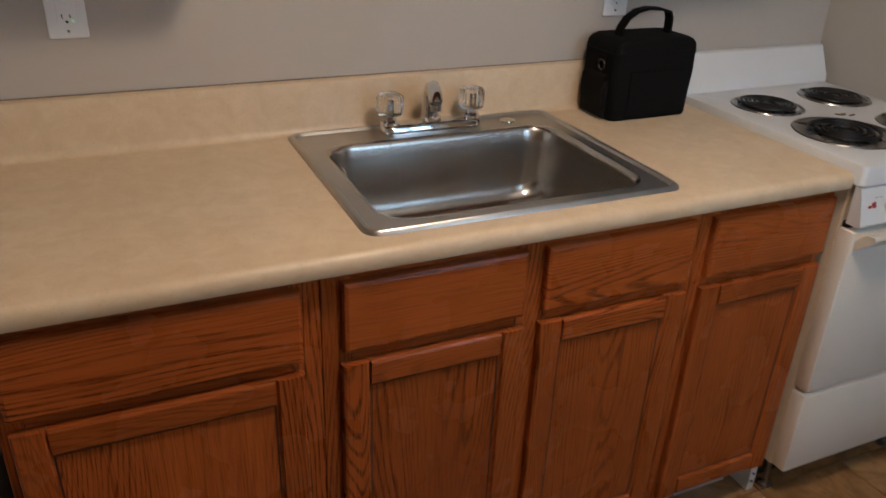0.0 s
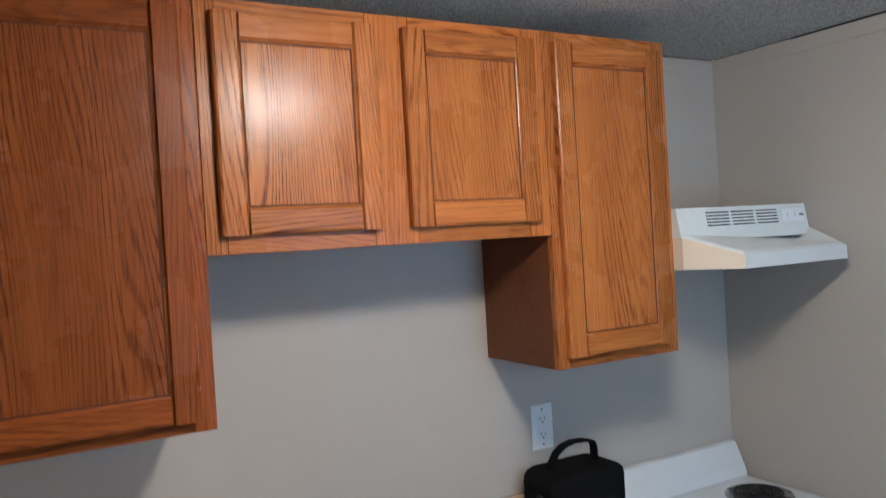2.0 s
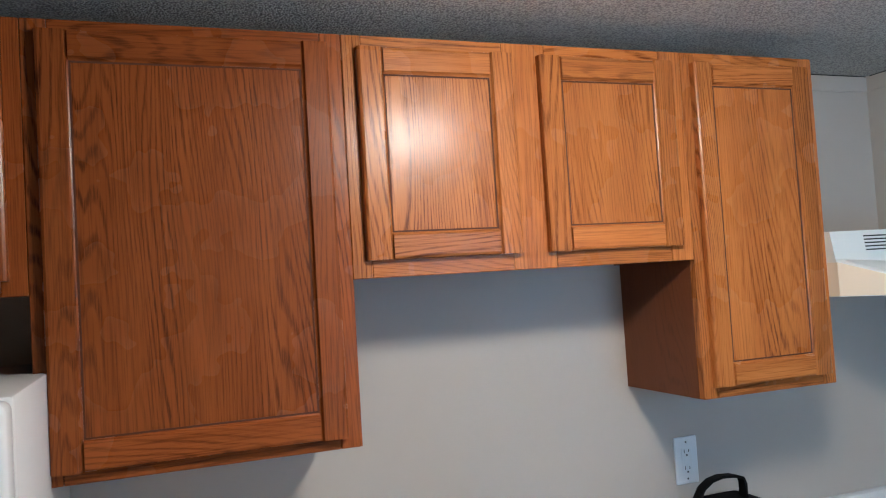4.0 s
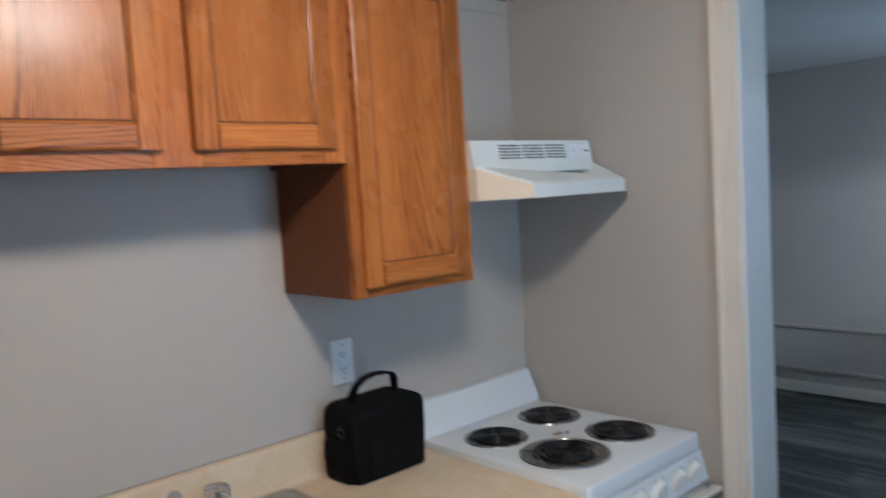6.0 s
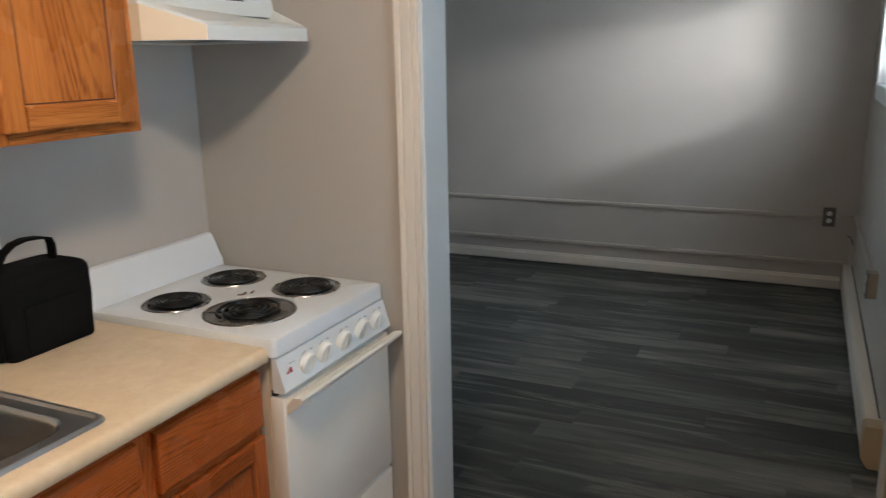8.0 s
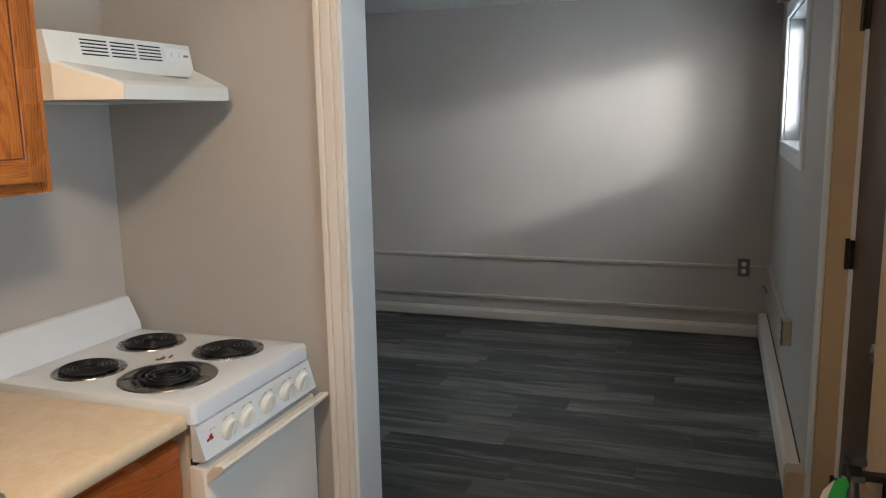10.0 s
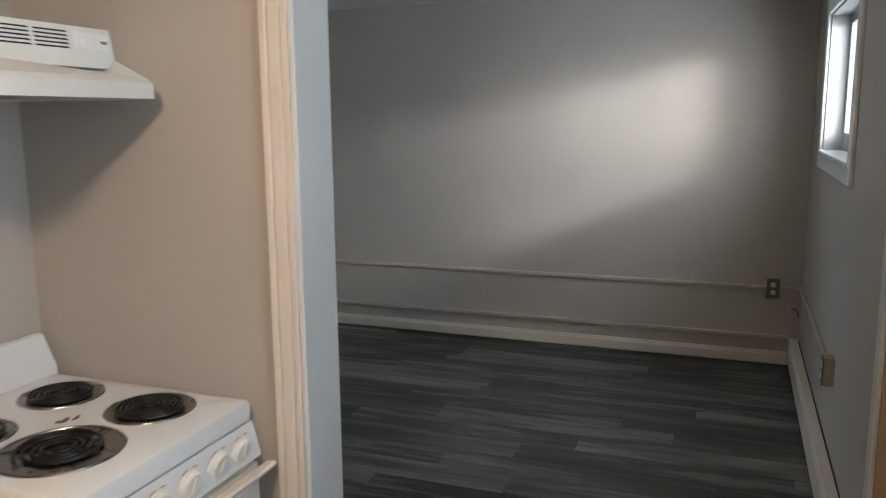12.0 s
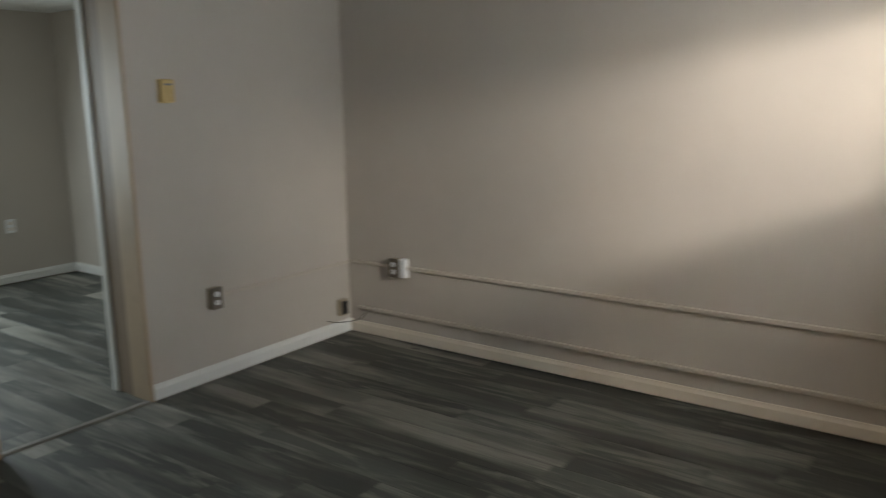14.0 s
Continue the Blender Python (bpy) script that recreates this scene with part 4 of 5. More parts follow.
# ---- wall outlets of the kitchen ----
def gfci(x, z, label, lit):
    o = thing("wall_outlet", x, 0, z, label, "outlet", "kitchen wall outlets")
    part("plate", boxed(x - 0.036, x + 0.036, -0.0065, -0.0004, z - 0.062, z + 0.062, bevel=0.003, seg=2), M_PLATE, o, "white cover plate")
    ins = part("insert", boxed(x - 0.0165, x + 0.0165, -0.0085, -0.0068, z - 0.034, z + 0.034, bevel=0.0008), M_PLATE, o, "white safety outlet insert")
    for dz in (-0.022, 0.022):
        part("slot", boxed(x - 0.0085, x - 0.0065, -0.0090, -0.0086, z + dz - 0.002, z + dz + 0.007), M_DARK, ins)
        part("slot", boxed(x + 0.0055, x + 0.0075, -0.0090, -0.0086, z + dz - 0.001, z + dz + 0.006), M_DARK, ins)
        part("slot", lathe(bmesh.new(), [(0.0026, 0.0), (0.0026, -0.0004)], (x, -0.0086, z + dz - 0.008), "y", 12), M_DARK, ins)
    for dz in (-0.0045, 0.0045):
        part("button", boxed(x - 0.010, x + 0.006, -0.0098, -0.0087, z + dz - 0.0032, z + dz + 0.0032, bevel=0.0005), M_PLATE, ins)
    if lit:
        part("light", boxed(x + 0.0095, x + 0.0125, -0.0094, -0.0087, z - 0.030, z - 0.027), M_LED, ins, "small green indicator light")
    for dz in (-0.048, 0.048):
        part("screw", lathe(bmesh.new(), [(0.003, 0.0), (0.0025, -0.001)], (x, -0.0066, z + dz), "y", 10), M_CHROME, o)
    return o


gfci(-0.763, 1.203, "white safety outlet above the black bag", False)
gfci(-2.032, 1.208, "white safety outlet with a green indicator light", True)

# ---- stove ----
stove = thing("stove", -0.285, -0.33, 0, "white four-burner electric coil stove beside the counter", "stove")
TX0, TX1, TOP = -0.545, -0.022, 0.936
part("body", boxed(TX0 + 0.006, TX1 - 0.004, -0.625, -0.030, 0.10, 0.889, bevel=0.003), M_CREAM, stove, "cream side panels")
part("plinth", boxed(TX0 + 0.02, TX1 - 0.02, -0.58, -0.06, 0.022, 0.0995), M_DARK, stove, "black recessed base")
for x in (TX0 + 0.035, TX1 - 0.035):
    for y in (-0.60, -0.07):
        part("foot", lathe(bmesh.new(), [(0.016, 0.0), (0.016, 0.008), (0.008, 0.012), (0.008, 0.0995)], (x, y, 0.0), "z", 14), M_PANRIM, stove)
burners = [(-0.402, -0.225, 0.093, 5), (-0.150, -0.215, 0.096, 5), (-0.390, -0.463, 0.122, 4), (-0.150, -0.475, 0.099, 5)]


def cooktop():
    """A pressed sheet with turned-down edges and four round wells cut through its top."""
    bm = bmesh.new()
    rows = []
    for e, z in ((0.0, 0.890), (0.0, TOP - 0.010), (0.003, TOP - 0.003), (0.011, TOP)):
        rows.append([bm.verts.new(p) for p in rounded(TX0 + e, TX1 - e, -0.655 + e, -0.040 - e, z, 0.014, 6)])
    n = len(rows[0])
    for lo, hi in zip(rows, rows[1:]):
        for i in range(n):
            bm.faces.new((lo[i], lo[(i + 1) % n], hi[(i + 1) % n], hi[i]))
    edge = [bm.edges.get((rows[-1][i], rows[-1][(i + 1) % n])) for i in range(n)]
    for bx, by, r, _ in burners:
        ring = [bm.verts.new((bx + (r - 0.006) * math.cos(2 * math.pi * i / 40), by + (r - 0.006) * math.sin(2 * math.pi * i / 40), TOP)) for i in range(40)]
        edge += [bm.edges.new((ring[i], ring[(i + 1) % 40])) for i in range(40)]
    bmesh.ops.triangle_fill(bm, use_beauty=True, use_dissolve=False, edges=edge)
    bmesh.ops.recalc_face_normals(bm, faces=bm.faces)
    return bm


top = part("cooktop", cooktop(), M_WHITE, stove, "white enamelled cooktop", True)
for bx, by, r, turns in burners:
    pan = part("burner_rim", lathe(bmesh.new(), [(r, 0.0), (r - 0.0015, 0.0028), (r - 0.005, 0.0038), (r - 0.008, 0.0030), (r - 0.0095, 0.0004)], (bx, by, TOP + 0.0002), "z", 48), M_PANRIM, top, "tarnished chrome ring", True)
    part("drip_pan", loft(bmesh.new(), [[(bx + k * math.cos(2 * math.pi * i / 48), by + k * math.sin(2 * math.pi * i / 48), TOP + h) for i in range(48)] for k, h in ((r - 0.0085, 0.0016), (r - 0.012, -0.002), (r - 0.019, -0.012), (r * 0.66, -0.023), (r * 0.42, -0.029), (r * 0.20, -0.030))], False, True), M_PAN, pan, "glossy black drip pan", True)
    rc = r - 0.020 if turns == 5 else r * 0.70
    n = turns * 28
    pts = []
    for i in range(n + 1):
        u = i / n
        a = u * turns * 2 * math.pi + bx * 9
        rr = 0.018 + (rc - 0.018) * u
        pts.append((bx + rr * math.cos(a), by + rr * math.sin(a), TOP + 0.0062 + 0.03 * (rr * math.cos(a) if turns == 4 else 0.0)))
    part("coil", tube(bmesh.new(), pts, 0.0043, 8), M_COIL, pan, "black spiral heating coil", True)
    for k in range(3):
        a = k * 2.094 + 0.5
        part("support", boxed(-0.0015, 0.0015, 0.006, r - 0.013, TOP - 0.006, TOP + 0.0018), M_COIL, pan).matrix_basis = Matrix.Translation((bx, by, 0)) @ pose(0, 0, 0, 0, 0, math.degrees(a))
    part("hub", lathe(bmesh.new(), [(0.013, -0.006), (0.013, 0.005), (0.010, 0.0070), (0.002, 0.0070)], (bx, by, TOP), "z", 20), M_COIL, pan, "", True)
bm = bmesh.new()
for dx, dy, a, b in ((0, 0, 0.016, 0.007), (0.020, -0.012, 0.014, 0.005), (-0.013, 0.006, 0.008, 0.006)):
    ring = [(-0.268 + dx + a * math.cos(t) * (1 + 0.25 * math.sin(3 * t)), -0.348 + dy + b * math.sin(t) + 0.3 * a * math.cos(t), 0) for t in [2 * math.pi * i / 18 for i in range(18)]]
    loft(bm, [[(x, y, TOP + 0.0002) for x, y, _ in ring], [(x, y, TOP + 0.0010 + dx * 0.01) for x, y, _ in ring]], False, True)
part("scorch_mark", bm, M_STAIN, top, "brown flaking scorch mark")
guard = [(-0.030, 0.890), (-0.030, 1.030), (-0.034, 1.0355), (-0.050, 1.0365), (-0.058, 1.033), (-0.086, 0.972), (-0.094, 0.958), (-0.096, 0.937), (-0.096, 0.890)]
part("backguard", prism(bmesh.new(), [(y + 0.026, z) for y, z in guard], "x", TX0 + 0.002, TX1 - 0.001), M_WHITE, stove, "white raised backguard", True)
ctl = [(-0.640, 0.8885), (-0.654, 0.884), (-0.676, 0.806), (-0.672, 0.800), (-0.640, 0.800)]
panel = part("control_panel", prism(bmesh.new(), ctl, "x", TX0 + 0.002, TX1 - 0.002), M_WHITE, stove, "white slanted control panel")
tilt = math.degrees(math.atan2(0.022, 0.078))
for x in (-0.442, -0.366, -0.272, -0.177, -0.096):
    m = Matrix.Translation((x, -0.6655, 0.846)) @ pose(0, 0, 0, tilt, 0, 0)
    k = part("knob", lathe(bmesh.new(), [(0.031, 0.0), (0.031, -0.004), (0.0285, -0.0055), (0.0265, -0.0145), (0.024, -0.0165), (0.002, -0.017)], (0, 0, 0), "y", 40, 20, 0.03), M_KNOB, panel, "ivory plastic knob", True)
    k.matrix_basis = m
    part("grip", boxed(-0.0025, 0.0025, -0.0202, -0.0168, -0.020, 0.020, bevel=0.001), M_KNOB, k)
    for sx, sz in ((-0.020, 0.030), (-0.014, 0.034), (0.010, 0.034), (0.018, 0.031)):
        part("printed_mark", boxed(sx - 0.003, sx + 0.003, -0.0008, -0.0002, sz - 0.0012, sz + 0.0012), M_INK, panel).matrix_basis = m
em = Matrix.Translation((-0.508, -0.6655, 0.846)) @ pose(0, 0, 0, tilt, 0, 0)
for dx, dz in ((-0.0065, -0.003), (0.0065, -0.002), (0.0, 0.007)):
    part("emblem", lathe(bmesh.new(), [(0.0055, -0.0002), (0.005, -0.002), (0.001, -0.0022)], (dx, 0, dz), "y", 16), M_RED, panel, "small red emblem").matrix_basis = em
part("printed_mark", boxed(-0.018, 0.020, -0.001, -0.0003, -0.031, -0.024), M_INK, panel).matrix_basis = em
for dx in (-0.010, 0.004):
    part("printed_mark", boxed(dx, dx + 0.009, -0.001, -0.0003, 0.024, 0.0255), M_INK, panel).matrix_basis = em
part("vent_gap", boxed(TX0 + 0.012, TX1 - 0.012, -0.640, -0.626, 0.786, 0.7995), M_DARK, stove, "dark vent gap")
od = part("oven_door", boxed(TX0 + 0.002, TX1 - 0.002, -0.668, -0.6255, 0.356, 0.786, bevel=0.006, seg=2), M_DOORWHITE, stove, "white enamelled oven door, tinted as by the warm lamp", True)
hp = [(-0.6685, 0.742), (-0.6685, 0.768), (-0.690, 0.790), (-0.712, 0.794), (-0.716, 0.788), (-0.712, 0.780)]
part("handle", prism(bmesh.new(), hp, "x", TX0 + 0.010, TX1 - 0.002), M_HANDLE, od, "ivory full-width handle")
part("drawer", boxed(TX0 + 0.002, TX1 - 0.002, -0.668, -0.6255, 0.108, 0.346, bevel=0.006, seg=2), M_DOORWHITE, stove, "white storage drawer", True)

# ---- range hood ----
hood = thing("range_hood", -0.28, -0.23, 1.62, "white under-cabinet range hood with slotted vents", "range hood")
HL, HR, FL, FR = -0.535, -0.020, -0.468, -0.062
bm = bmesh.new()
lower = [[(HL, -0.001, z), (HR, -0.001, z), (HR, -0.335, z), (FR, -0.470, z), (FL, -0.470, z), (HL, -0.335, z)] for z in (1.621,)]
lower.append([(HL, -0.001, 1.712), (HR, -0.001, 1.712), (HR, -0.335, 1.704), (FR - 0.001, -0.470, 1.655), (FL + 0.001, -0.470, 1.655), (HL, -0.335, 1.704)])
lower.append([(HL + 0.004, -0.001, 1.7125), (HR - 0.004, -0.001, 1.7125), (HR - 0.004, -0.331, 1.711), (FR - 0.004, -0.459, 1.664), (FL + 0.004, -0.459, 1.664), (HL + 0.004, -0.331, 1.711)])
loft(bm, lower, False, True)
canopy = part("canopy", bm, M_HOOD, hood, "white sloping canopy")
part("filter", boxed(-0.46, -0.10, -0.40, -0.08, 1.626, 1.634), steel("dull_filter_mesh", 0.5, (0.4, 0.4, 0.4)), canopy, "dull grease filter")
part("lip", boxed(HL + 0.03, HR - 0.03, -0.06, -0.005, 1.622, 1.640), M_CREAM, canopy)
upper = [(-0.001, 1.690), (-0.001, 1.778), (-0.318, 1.778), (-0.3342, 1.690)]
ub = part("fan_box", prism(bmesh.new(), upper, "x", HL, HR), M_HOOD, hood, "white fan housing")
HS = 12.0 / 65.0
for g in range(3):
    gx = -0.430 + g * 0.098
    for i in range(5):
        z = 1.730 + i * 0.0085
        y = -0.330 + (z - 1.7128) * HS
        part("vent_slot", boxed(gx, gx + 0.086, y - 0.0012, y + 0.001, z - 0.0017, z + 0.0017), M_DARK, ub)
part("switch_plate", boxed(-0.132, -0.034, -0.3275, -0.3245, 1.728, 1.766, bevel=0.001), M_PLATE, ub)
for x, w in ((-0.112, 0.016), (-0.080, 0.010)):
    part("switch", boxed(x, x + w, -0.332, -0.3277, 1.742, 1.756, bevel=0.001), M_PLATE, ub)
part("printed_mark", boxed(-0.058, -0.038, -0.3280, -0.3276, 1.744, 1.750), M_INK, ub)
# cream sheet over the white side paints the warm lamp light on it
part("side_panel", prism(bmesh.new(), [(-0.336, 1.622), (-0.336, 1.703), (-0.001, 1.711), (-0.001, 1.622)], "x", HL - 0.0015, HL - 0.0003), M_CREAM, hood, "thin side panel tinted cream in place of warm lamp light")

# same cream tint for the lamp light on the angled front side
quad = [(HL, -0.3352, 1.6225), (FL, -0.4700, 1.6225), (FL + 0.0005, -0.4700, 1.6545), (HL, -0.3352, 1.7035)]
side_n = Vector((-0.135, -0.067, 0)).normalized() * 0.0014
part("side_panel", loft(bmesh.new(), [[Vector(p) + side_n * k for p in quad] for k in (0.2, 1.0)], True, True), M_CREAM, hood, "thin side panel tinted cream in place of warm lamp light")

# ---- bag on the worktop ----
bag = thing("cooler_bag", -0.738, -0.09, CT, "small black nylon cooler bag with a top handle", "bag")


def bag_ring(z, grow=0.0, lean=0.0):
    x0, x1, y0, y1 = -0.855 - grow, -0.616 + grow * 0.6, -0.166 - grow * 0.5, -0.030
    return [(x + lean, y, z) for x, y, _ in rounded(x0, x1, y0, y1, z, 0.018, 6)]


rings = [bag_ring(CT + 0.0006, -0.006), bag_ring(CT + 0.006, -0.001), bag_ring(CT + 0.05, 0.001), bag_ring(CT + 0.11, 0.006), bag_ring(CT + 0.158, 0.005)]
part("body", loft(bmesh.new(), rings, True, True), M_CLOTH, bag, "black padded nylon body", True)
part("zip", loft(bmesh.new(), [bag_ring(CT + 0.1585, 0.0065), bag_ring(CT + 0.1665, 0.0065)], True, True), M_CLOTH, bag, "black zip band", True)
part("lid", loft(bmesh.new(), [bag_ring(CT + 0.167, 0.006), bag_ring(CT + 0.182, 0.003), bag_ring(CT + 0.191, -0.007), bag_ring(CT + 0.196, -0.022)], True, True), M_CLOTH, bag, "black padded lid", True)
hpts = [(-0.806, -0.090, CT + 0.190), (-0.802, -0.090, CT + 0.212), (-0.786, -0.090, CT + 0.236), (-0.760, -0.090, CT + 0.252), (-0.728, -0.090, CT + 0.258), (-0.690, -0.090, CT + 0.255), (-0.662, -0.090, CT + 0.247), (-0.656, -0.090, CT + 0.232), (-0.656, -0.090, CT + 0.190)]
bm = bmesh.new()
strap = []
for i, p in enumerate(hpts):
    a, b = Vector(hpts[max(i - 1, 0)]), Vector(hpts[min(i + 1, len(hpts) - 1)])
    d = (b - a).normalized()
    nrm = Vector((-d.z, 0, d.x))
    q = Vector(p)
    strap.append([q + nrm * 0.0035 + Vector((0, -0.013, 0)), q + nrm * 0.0035 + Vector((0, 0.013, 0)), q - nrm * 0.0035 + Vector((0, 0.013, 0)), q - nrm * 0.0035 + Vector((0, -0.013, 0))])
loft(bm, strap, True, True)
part("handle", bm, M_CLOTH, bag, "black webbing handle", True)
part("front_pocket", boxed(-0.812, -0.650, -0.1745, -0.1672, CT + 0.012, CT + 0.122, bevel=0.003, seg=2), M_CLOTH, bag, "flat black front pocket", True)
part("side_pocket", boxed(-0.868, -0.8595, -0.152, -0.050, CT + 0.006, CT + 0.098, bevel=0.004, seg=2), M_CLOTH, bag, "black mesh side pocket", True)
ring = [(-0.8645, -0.118 + 0.012 * math.cos(a), CT + 0.134 + 0.012 * math.sin(a)) for a in [2 * math.pi * i / 20 for i in range(21)]]
part("strap_ring", tube(bmesh.new(), ring, 0.0024, 8), M_BLACK, bag, "black plastic strap ring", True)
part("strap_loop", boxed(-0.8655, -0.8600, -0.124, -0.112, CT + 0.142, CT + 0.158, bevel=0.001), M_CLOTH, bag)
part("side_pocket", loft(bmesh.new(), [[(x, y, z) for x, y in ((-0.858, -0.145), (-0.858, -0.045), (-0.858 - g, -0.050), (-0.858 - g, -0.140))] for z, g in ((CT + 0.012, 0.006), (CT + 0.06, 0.014), (CT + 0.10, 0.012), (CT + 0.112, 0.004))], True, True), M_CLOTH, bag, "black elastic side pocket", True)
part("side_pocket", loft(bmesh.new(), [[(x, y, z) for x, y in ((-0.614, -0.145), (-0.614, -0.045), (-0.614 + g, -0.050), (-0.614 + g, -0.140))] for z, g in ((CT + 0.012, 0.004), (CT + 0.06, 0.011), (CT + 0.12, 0.012), (CT + 0.135, 0.003))], True, True), M_CLOTH, bag, "black elastic side pocket", True)
ringp = [(-0.853 + 0.004 * math.sin(t), -0.118 + 0.014 * math.cos(t), CT + 0.146 + 0.012 * math.sin(t)) for t in [2 * math.pi * i / 20 for i in range(21)]]
part("strap_ring", tube(bmesh.new(), ringp, 0.0026, 8), M_BLACK, bag, "black plastic strap ring", True)
part("ring_tab", boxed(-0.864, -0.858, -0.128, -0.108, CT + 0.150, CT + 0.166, bevel=0.002), M_CLOTH, bag)

# ---- fridge ----
fr = thing("refrigerator", -2.6, -0.38, 0, "white two-door refrigerator beside the counter", "refrigerator")
RX0, RX1, RT = -2.955, -2.240, 1.605
part("body", boxed(RX0, RX1, -0.635, -0.03, 0.03, RT, bevel=0.006, seg=2), M_WHITE, fr, "white cabinet", True)
for lo, hi, nm in ((1.135, RT - 0.003, "freezer_door"), (0.09, 1.125, "fridge_door")):
    d = part(nm, boxed(RX0, RX1, -0.700, -0.640, lo, hi, bevel=0.012, seg=3), M_WHITE, fr, "white rounded door", True)
    h0, h1 = (lo + 0.03, lo + 0.30) if nm == "freezer_door" else (hi - 0.42, hi - 0.03)
    part("handle", boxed(RX0 + 0.03, RX0 + 0.058, -0.738, -0.7005, h0, h1, bevel=0.008, seg=2), M_PLATE, d)
part("kick_grille", boxed(RX0 + 0.01, RX1 - 0.01, -0.60, -0.58, 0.0, 0.0295), M_DARK, fr)

# ---- fire extinguisher ----
fx, fy, fz = -0.221, SOUTH + 0.070, 0.385
ext = thing("fire_extinguisher", fx, fy, fz, "cream fire extinguisher with black valve and green tag on the wall", "fire extinguisher")
M_EXT = enamel("cream_extinguisher_paint", (0.70, 0.60, 0.50), 0.3)
R0 = 0.061
prof = [(0.050, 0.0), (R0, 0.008), (R0, 0.33), (R0 * 0.97, 0.355), (R0 * 0.85, 0.382), (R0 * 0.62, 0.403), (R0 * 0.34, 0.414), (0.017, 0.418), (0.017, 0.432)]
part("cylinder", lathe(bmesh.new(), prof, (fx, fy, fz), "z", 40), M_EXT, ext, "cream painted cylinder", True)
part("band", lathe(bmesh.new(), [(R0 + 0.001, 0.0), (R0 + 0.0025, 0.001), (R0 + 0.0025, 0.014), (R0 + 0.001, 0.015)], (fx, fy, fz + 0.285), "z", 40), M_BLACK, ext, "black strap band", True)
part("label", lathe(bmesh.new(), [(R0 + 0.0004, 0.0), (R0 + 0.0009, 0.001), (R0 + 0.0009, 0.13), (R0 + 0.0004, 0.131)], (fx, fy, fz + 0.135), "z", 40), M_PLATE, ext, "pale printed label band", True)
part("label_block", lathe(bmesh.new(), [(R0 + 0.0012, 0.0), (R0 + 0.0016, 0.001), (R0 + 0.0016, 0.04), (R0 + 0.0012, 0.041)], (fx, fy, fz + 0.215), "z", 40), plain("dark_green_print", (0.02, 0.09, 0.06), 0.5), ext, "dark green label stripe", True)
part("valve", lathe(bmesh.new(), [(0.020, 0.4325), (0.020, 0.455), (0.015, 0.46), (0.015, 0.475)], (fx, fy, fz), "z", 20), M_BLACK, ext, "black valve", True)
part("lever", prism(bmesh.new(), [(fx - 0.085, fz + 0.490), (fx - 0.080, fz + 0.502), (fx + 0.02, fz + 0.488), (fx + 0.025, fz + 0.470), (fx - 0.01, fz + 0.4755)], "y", fy - 0.013, fy + 0.013), M_BLACK, ext, "black squeeze lever")
part("lever", prism(bmesh.new(), [(fx - 0.080, fz + 0.452), (fx - 0.075, fz + 0.462), (fx - 0.018, fz + 0.462), (fx - 0.018, fz + 0.445)], "y", fy - 0.012, fy + 0.012), M_BLACK, ext, "black carrying handle")
part("nozzle", tube(bmesh.new(), [(fx - 0.018, fy + 0.002, fz + 0.448), (fx - 0.042, fy + 0.004, fz + 0.444), (fx - 0.064, fy + 0.005, fz + 0.415), (fx - 0.072, fy + 0.006, fz + 0.365)], [0.010, 0.011, 0.012, 0.014], 12), M_BLACK, ext, "black nozzle", True)
part("bracket", boxed(fx - 0.012, fx + 0.012, SOUTH + 0.0055, fy - R0 - 0.003, fz + 0.05, fz + 0.44, bevel=0.003), M_BLACK, ext, "black wall bracket")
part("bracket_hook", boxed(fx - 0.012, fx + 0.012, fy - R0 - 0.0025, fy - 0.0205, fz + 0.425, fz + 0.44, bevel=0.002), M_BLACK, ext)
tagp = [(0.0, 0.0), (0.009, -0.006), (0.015, -0.020), (0.015, -0.118), (-0.015, -0.118), (-0.015, -0.020), (-0.009, -0.006)]
tg = part("tag", prism(bmesh.new(), tagp, "y", -0.0006, 0.0006), M_TAG, ext, "green inspection tag")
tg.matrix_parent_inverse = Matrix.Translation(-ext.location)
tg.matrix_basis = Matrix.Translation((fx - 0.058, fy + 0.020, fz + 0.450)) @ pose(0, 0, 0, 0, -16, 66)

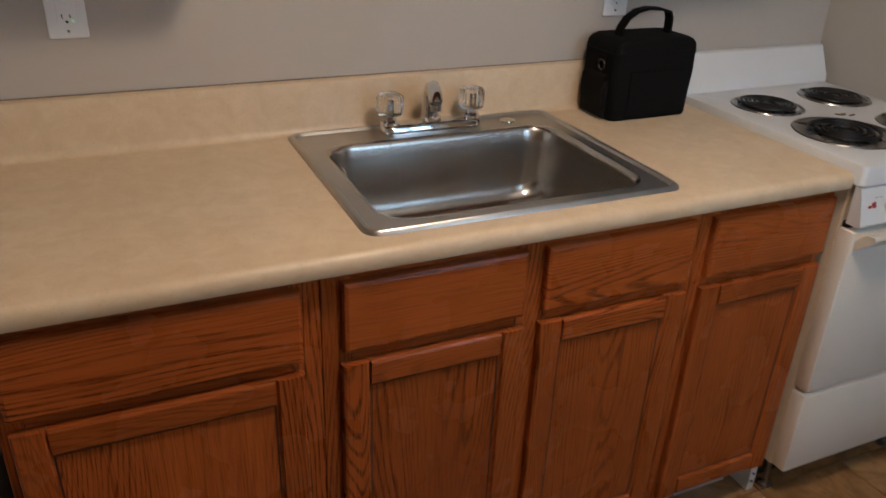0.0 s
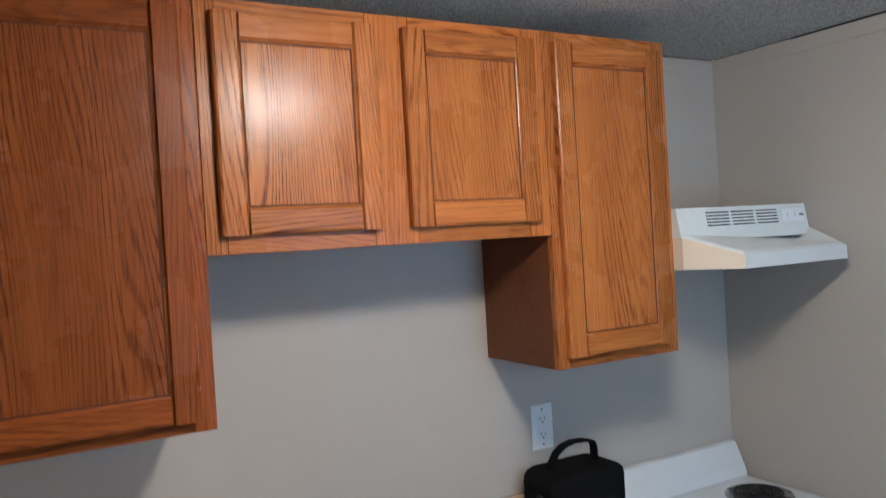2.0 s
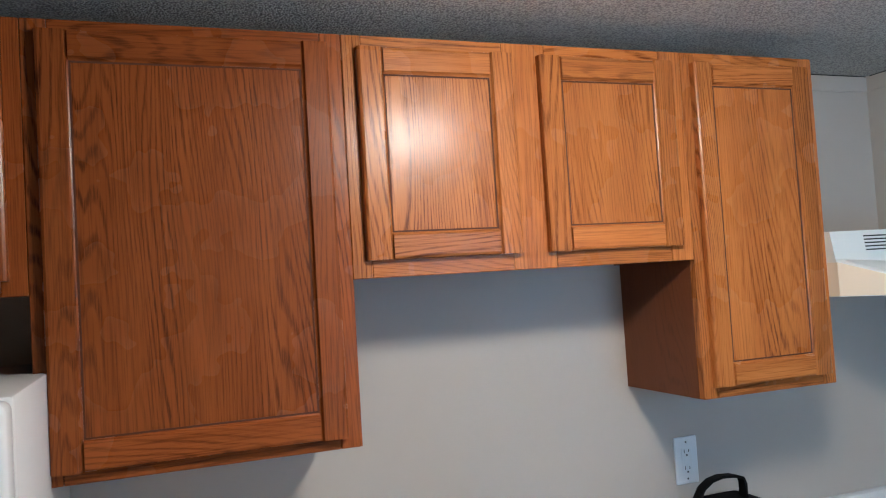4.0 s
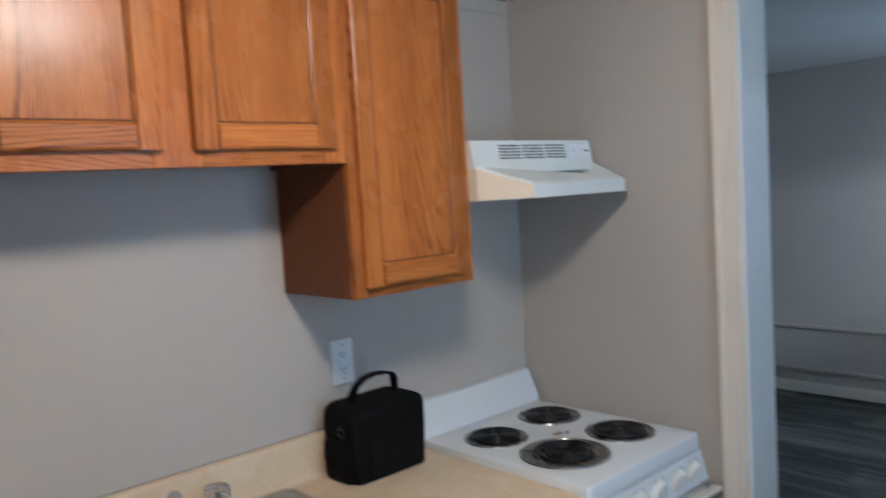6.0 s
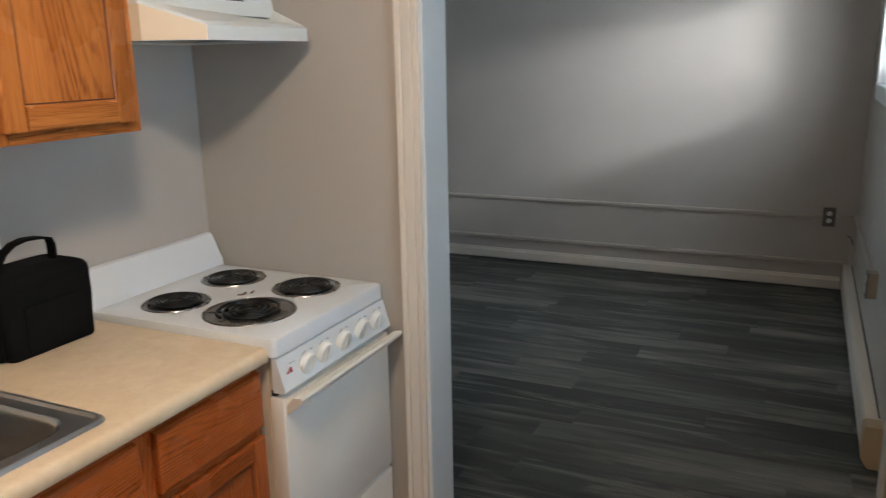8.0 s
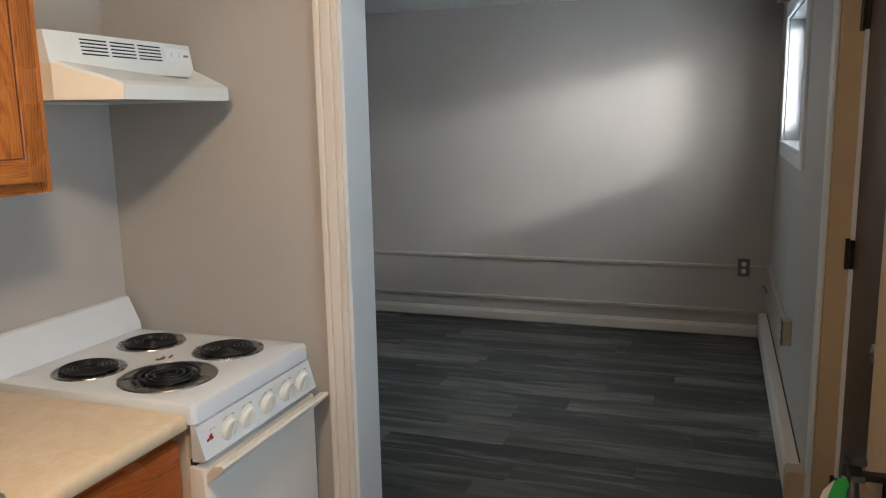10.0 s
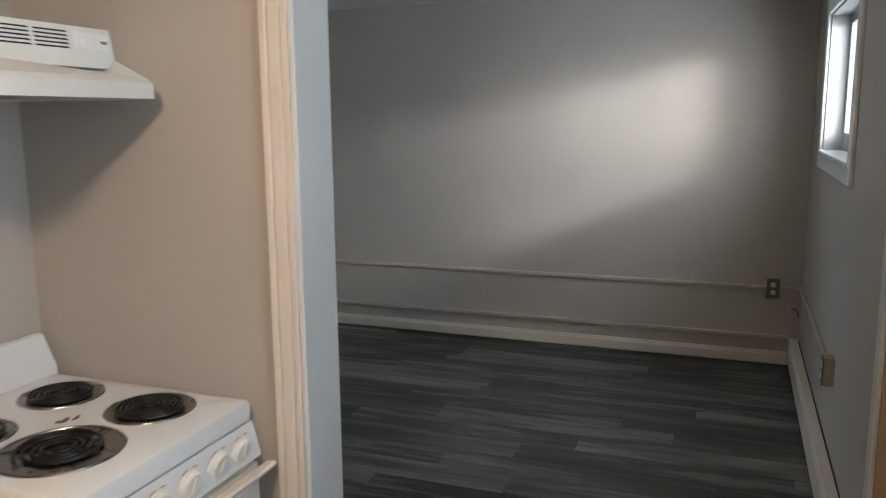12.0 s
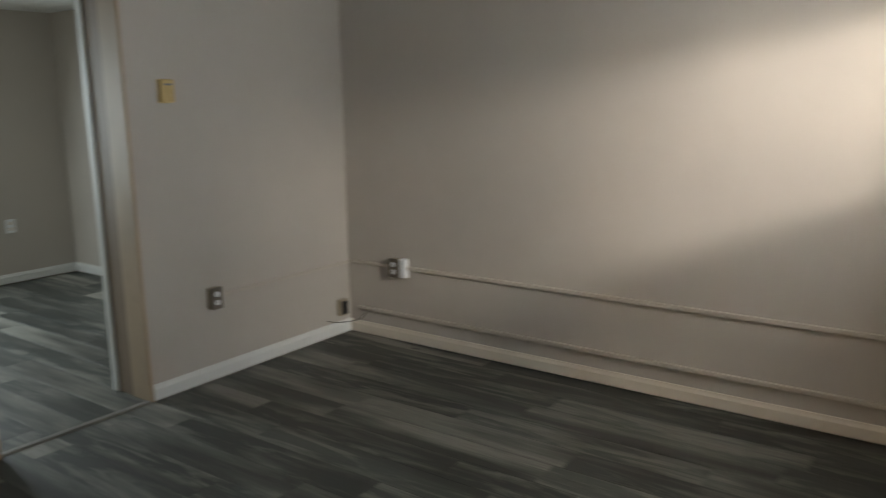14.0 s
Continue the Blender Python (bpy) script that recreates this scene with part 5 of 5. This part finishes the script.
# ---- kitchen ceiling lamp ----
LX, LY = -1.32, -1.15
lamp = thing("ceiling_lamp", LX, LY, KC, "lit opal dome lamp on the kitchen ceiling", "ceiling lamp")
part("base", lathe(bmesh.new(), [(0.115, 0.0), (0.115, -0.050), (0.108, -0.062), (0.002, -0.062)], (LX, LY, KC - 0.0005), "z", 40), M_WHITE, lamp, "", True)
part("dome", lathe(bmesh.new(), [(0.100, -0.0630), (0.102, -0.080), (0.094, -0.106), (0.072, -0.132), (0.040, -0.146), (0.003, -0.150)], (LX, LY, KC), "z", 40), M_LAMP, lamp, "glowing opal glass dome", True)

# ---- floors ----
floor = tagged(new("floor_bedroom"), "dark grey vinyl plank floor of the empty room", "floor", kind="structure")
rng = random.Random(5)


def bevelled_slab(name, w, l, h, material, e=0.0008):
    bm = bmesh.new()
    loft(bm, [[(0, 0, -h), (w, 0, -h), (w, l, -h), (0, l, -h)], [(0, 0, -e), (w, 0, -e), (w, l, -e), (0, l, -e)], [(e, e, 0), (w - e, e, 0), (w - e, l - e, 0), (e, l - e, 0)]], False, True)
    return mesh_of(name, bm, material)


PW, PL = 0.178, 1.22
shared = {}


def lay_planks(parent, x0, x1, y0, y1):
    x = x0
    while x < x1 - 0.01:
        w = min(PW, x1 - x)
        y = y0 - rng.uniform(0.0, 1.0) * PL
        while y < y1 - 0.01:
            a, b = max(y, y0), min(y + PL, y1)
            if b - a > 0.02:
                key = (round(w, 4), round(b - a, 3))
                if key not in shared:
                    shared[key] = bevelled_slab("plank", w - 0.0006, b - a - 0.0006, 0.010, M_PLANK)
                ob = new("plank", shared[key])
                ob.parent = parent
                ob.location = (x, a, 0.0)
            y += PL
        x += w


lay_planks(floor, 0.075, EAST, SOUTH, NORTH + 0.02)
floor2 = tagged(new("floor_hall"), "grey vinyl plank floor of the next room", "floor", kind="structure")
lay_planks(floor2, 0.42, EAST, NORTH + 0.021, 5.25)
floor3 = tagged(new("floor_kitchen"), "brown stone-look vinyl tile kitchen floor", "floor", kind="structure")
TS = 0.305
y = 0.0
while y > SOUTH + 0.01:
    x = 0.074
    d = min(TS, y - SOUTH)
    while x > -5.5 + 0.01:
        w = min(TS, x + 5.5)
        key = ("t", round(w, 4), round(d, 4))
        if key not in shared:
            shared[key] = bevelled_slab("tile", w - 0.003, d - 0.003, 0.010, M_TILE, 0.001)
        ob = new("tile", shared[key])
        ob.parent = floor3
        ob.location = (x - w, y - d, 0.0)
        x -= w
    y -= d
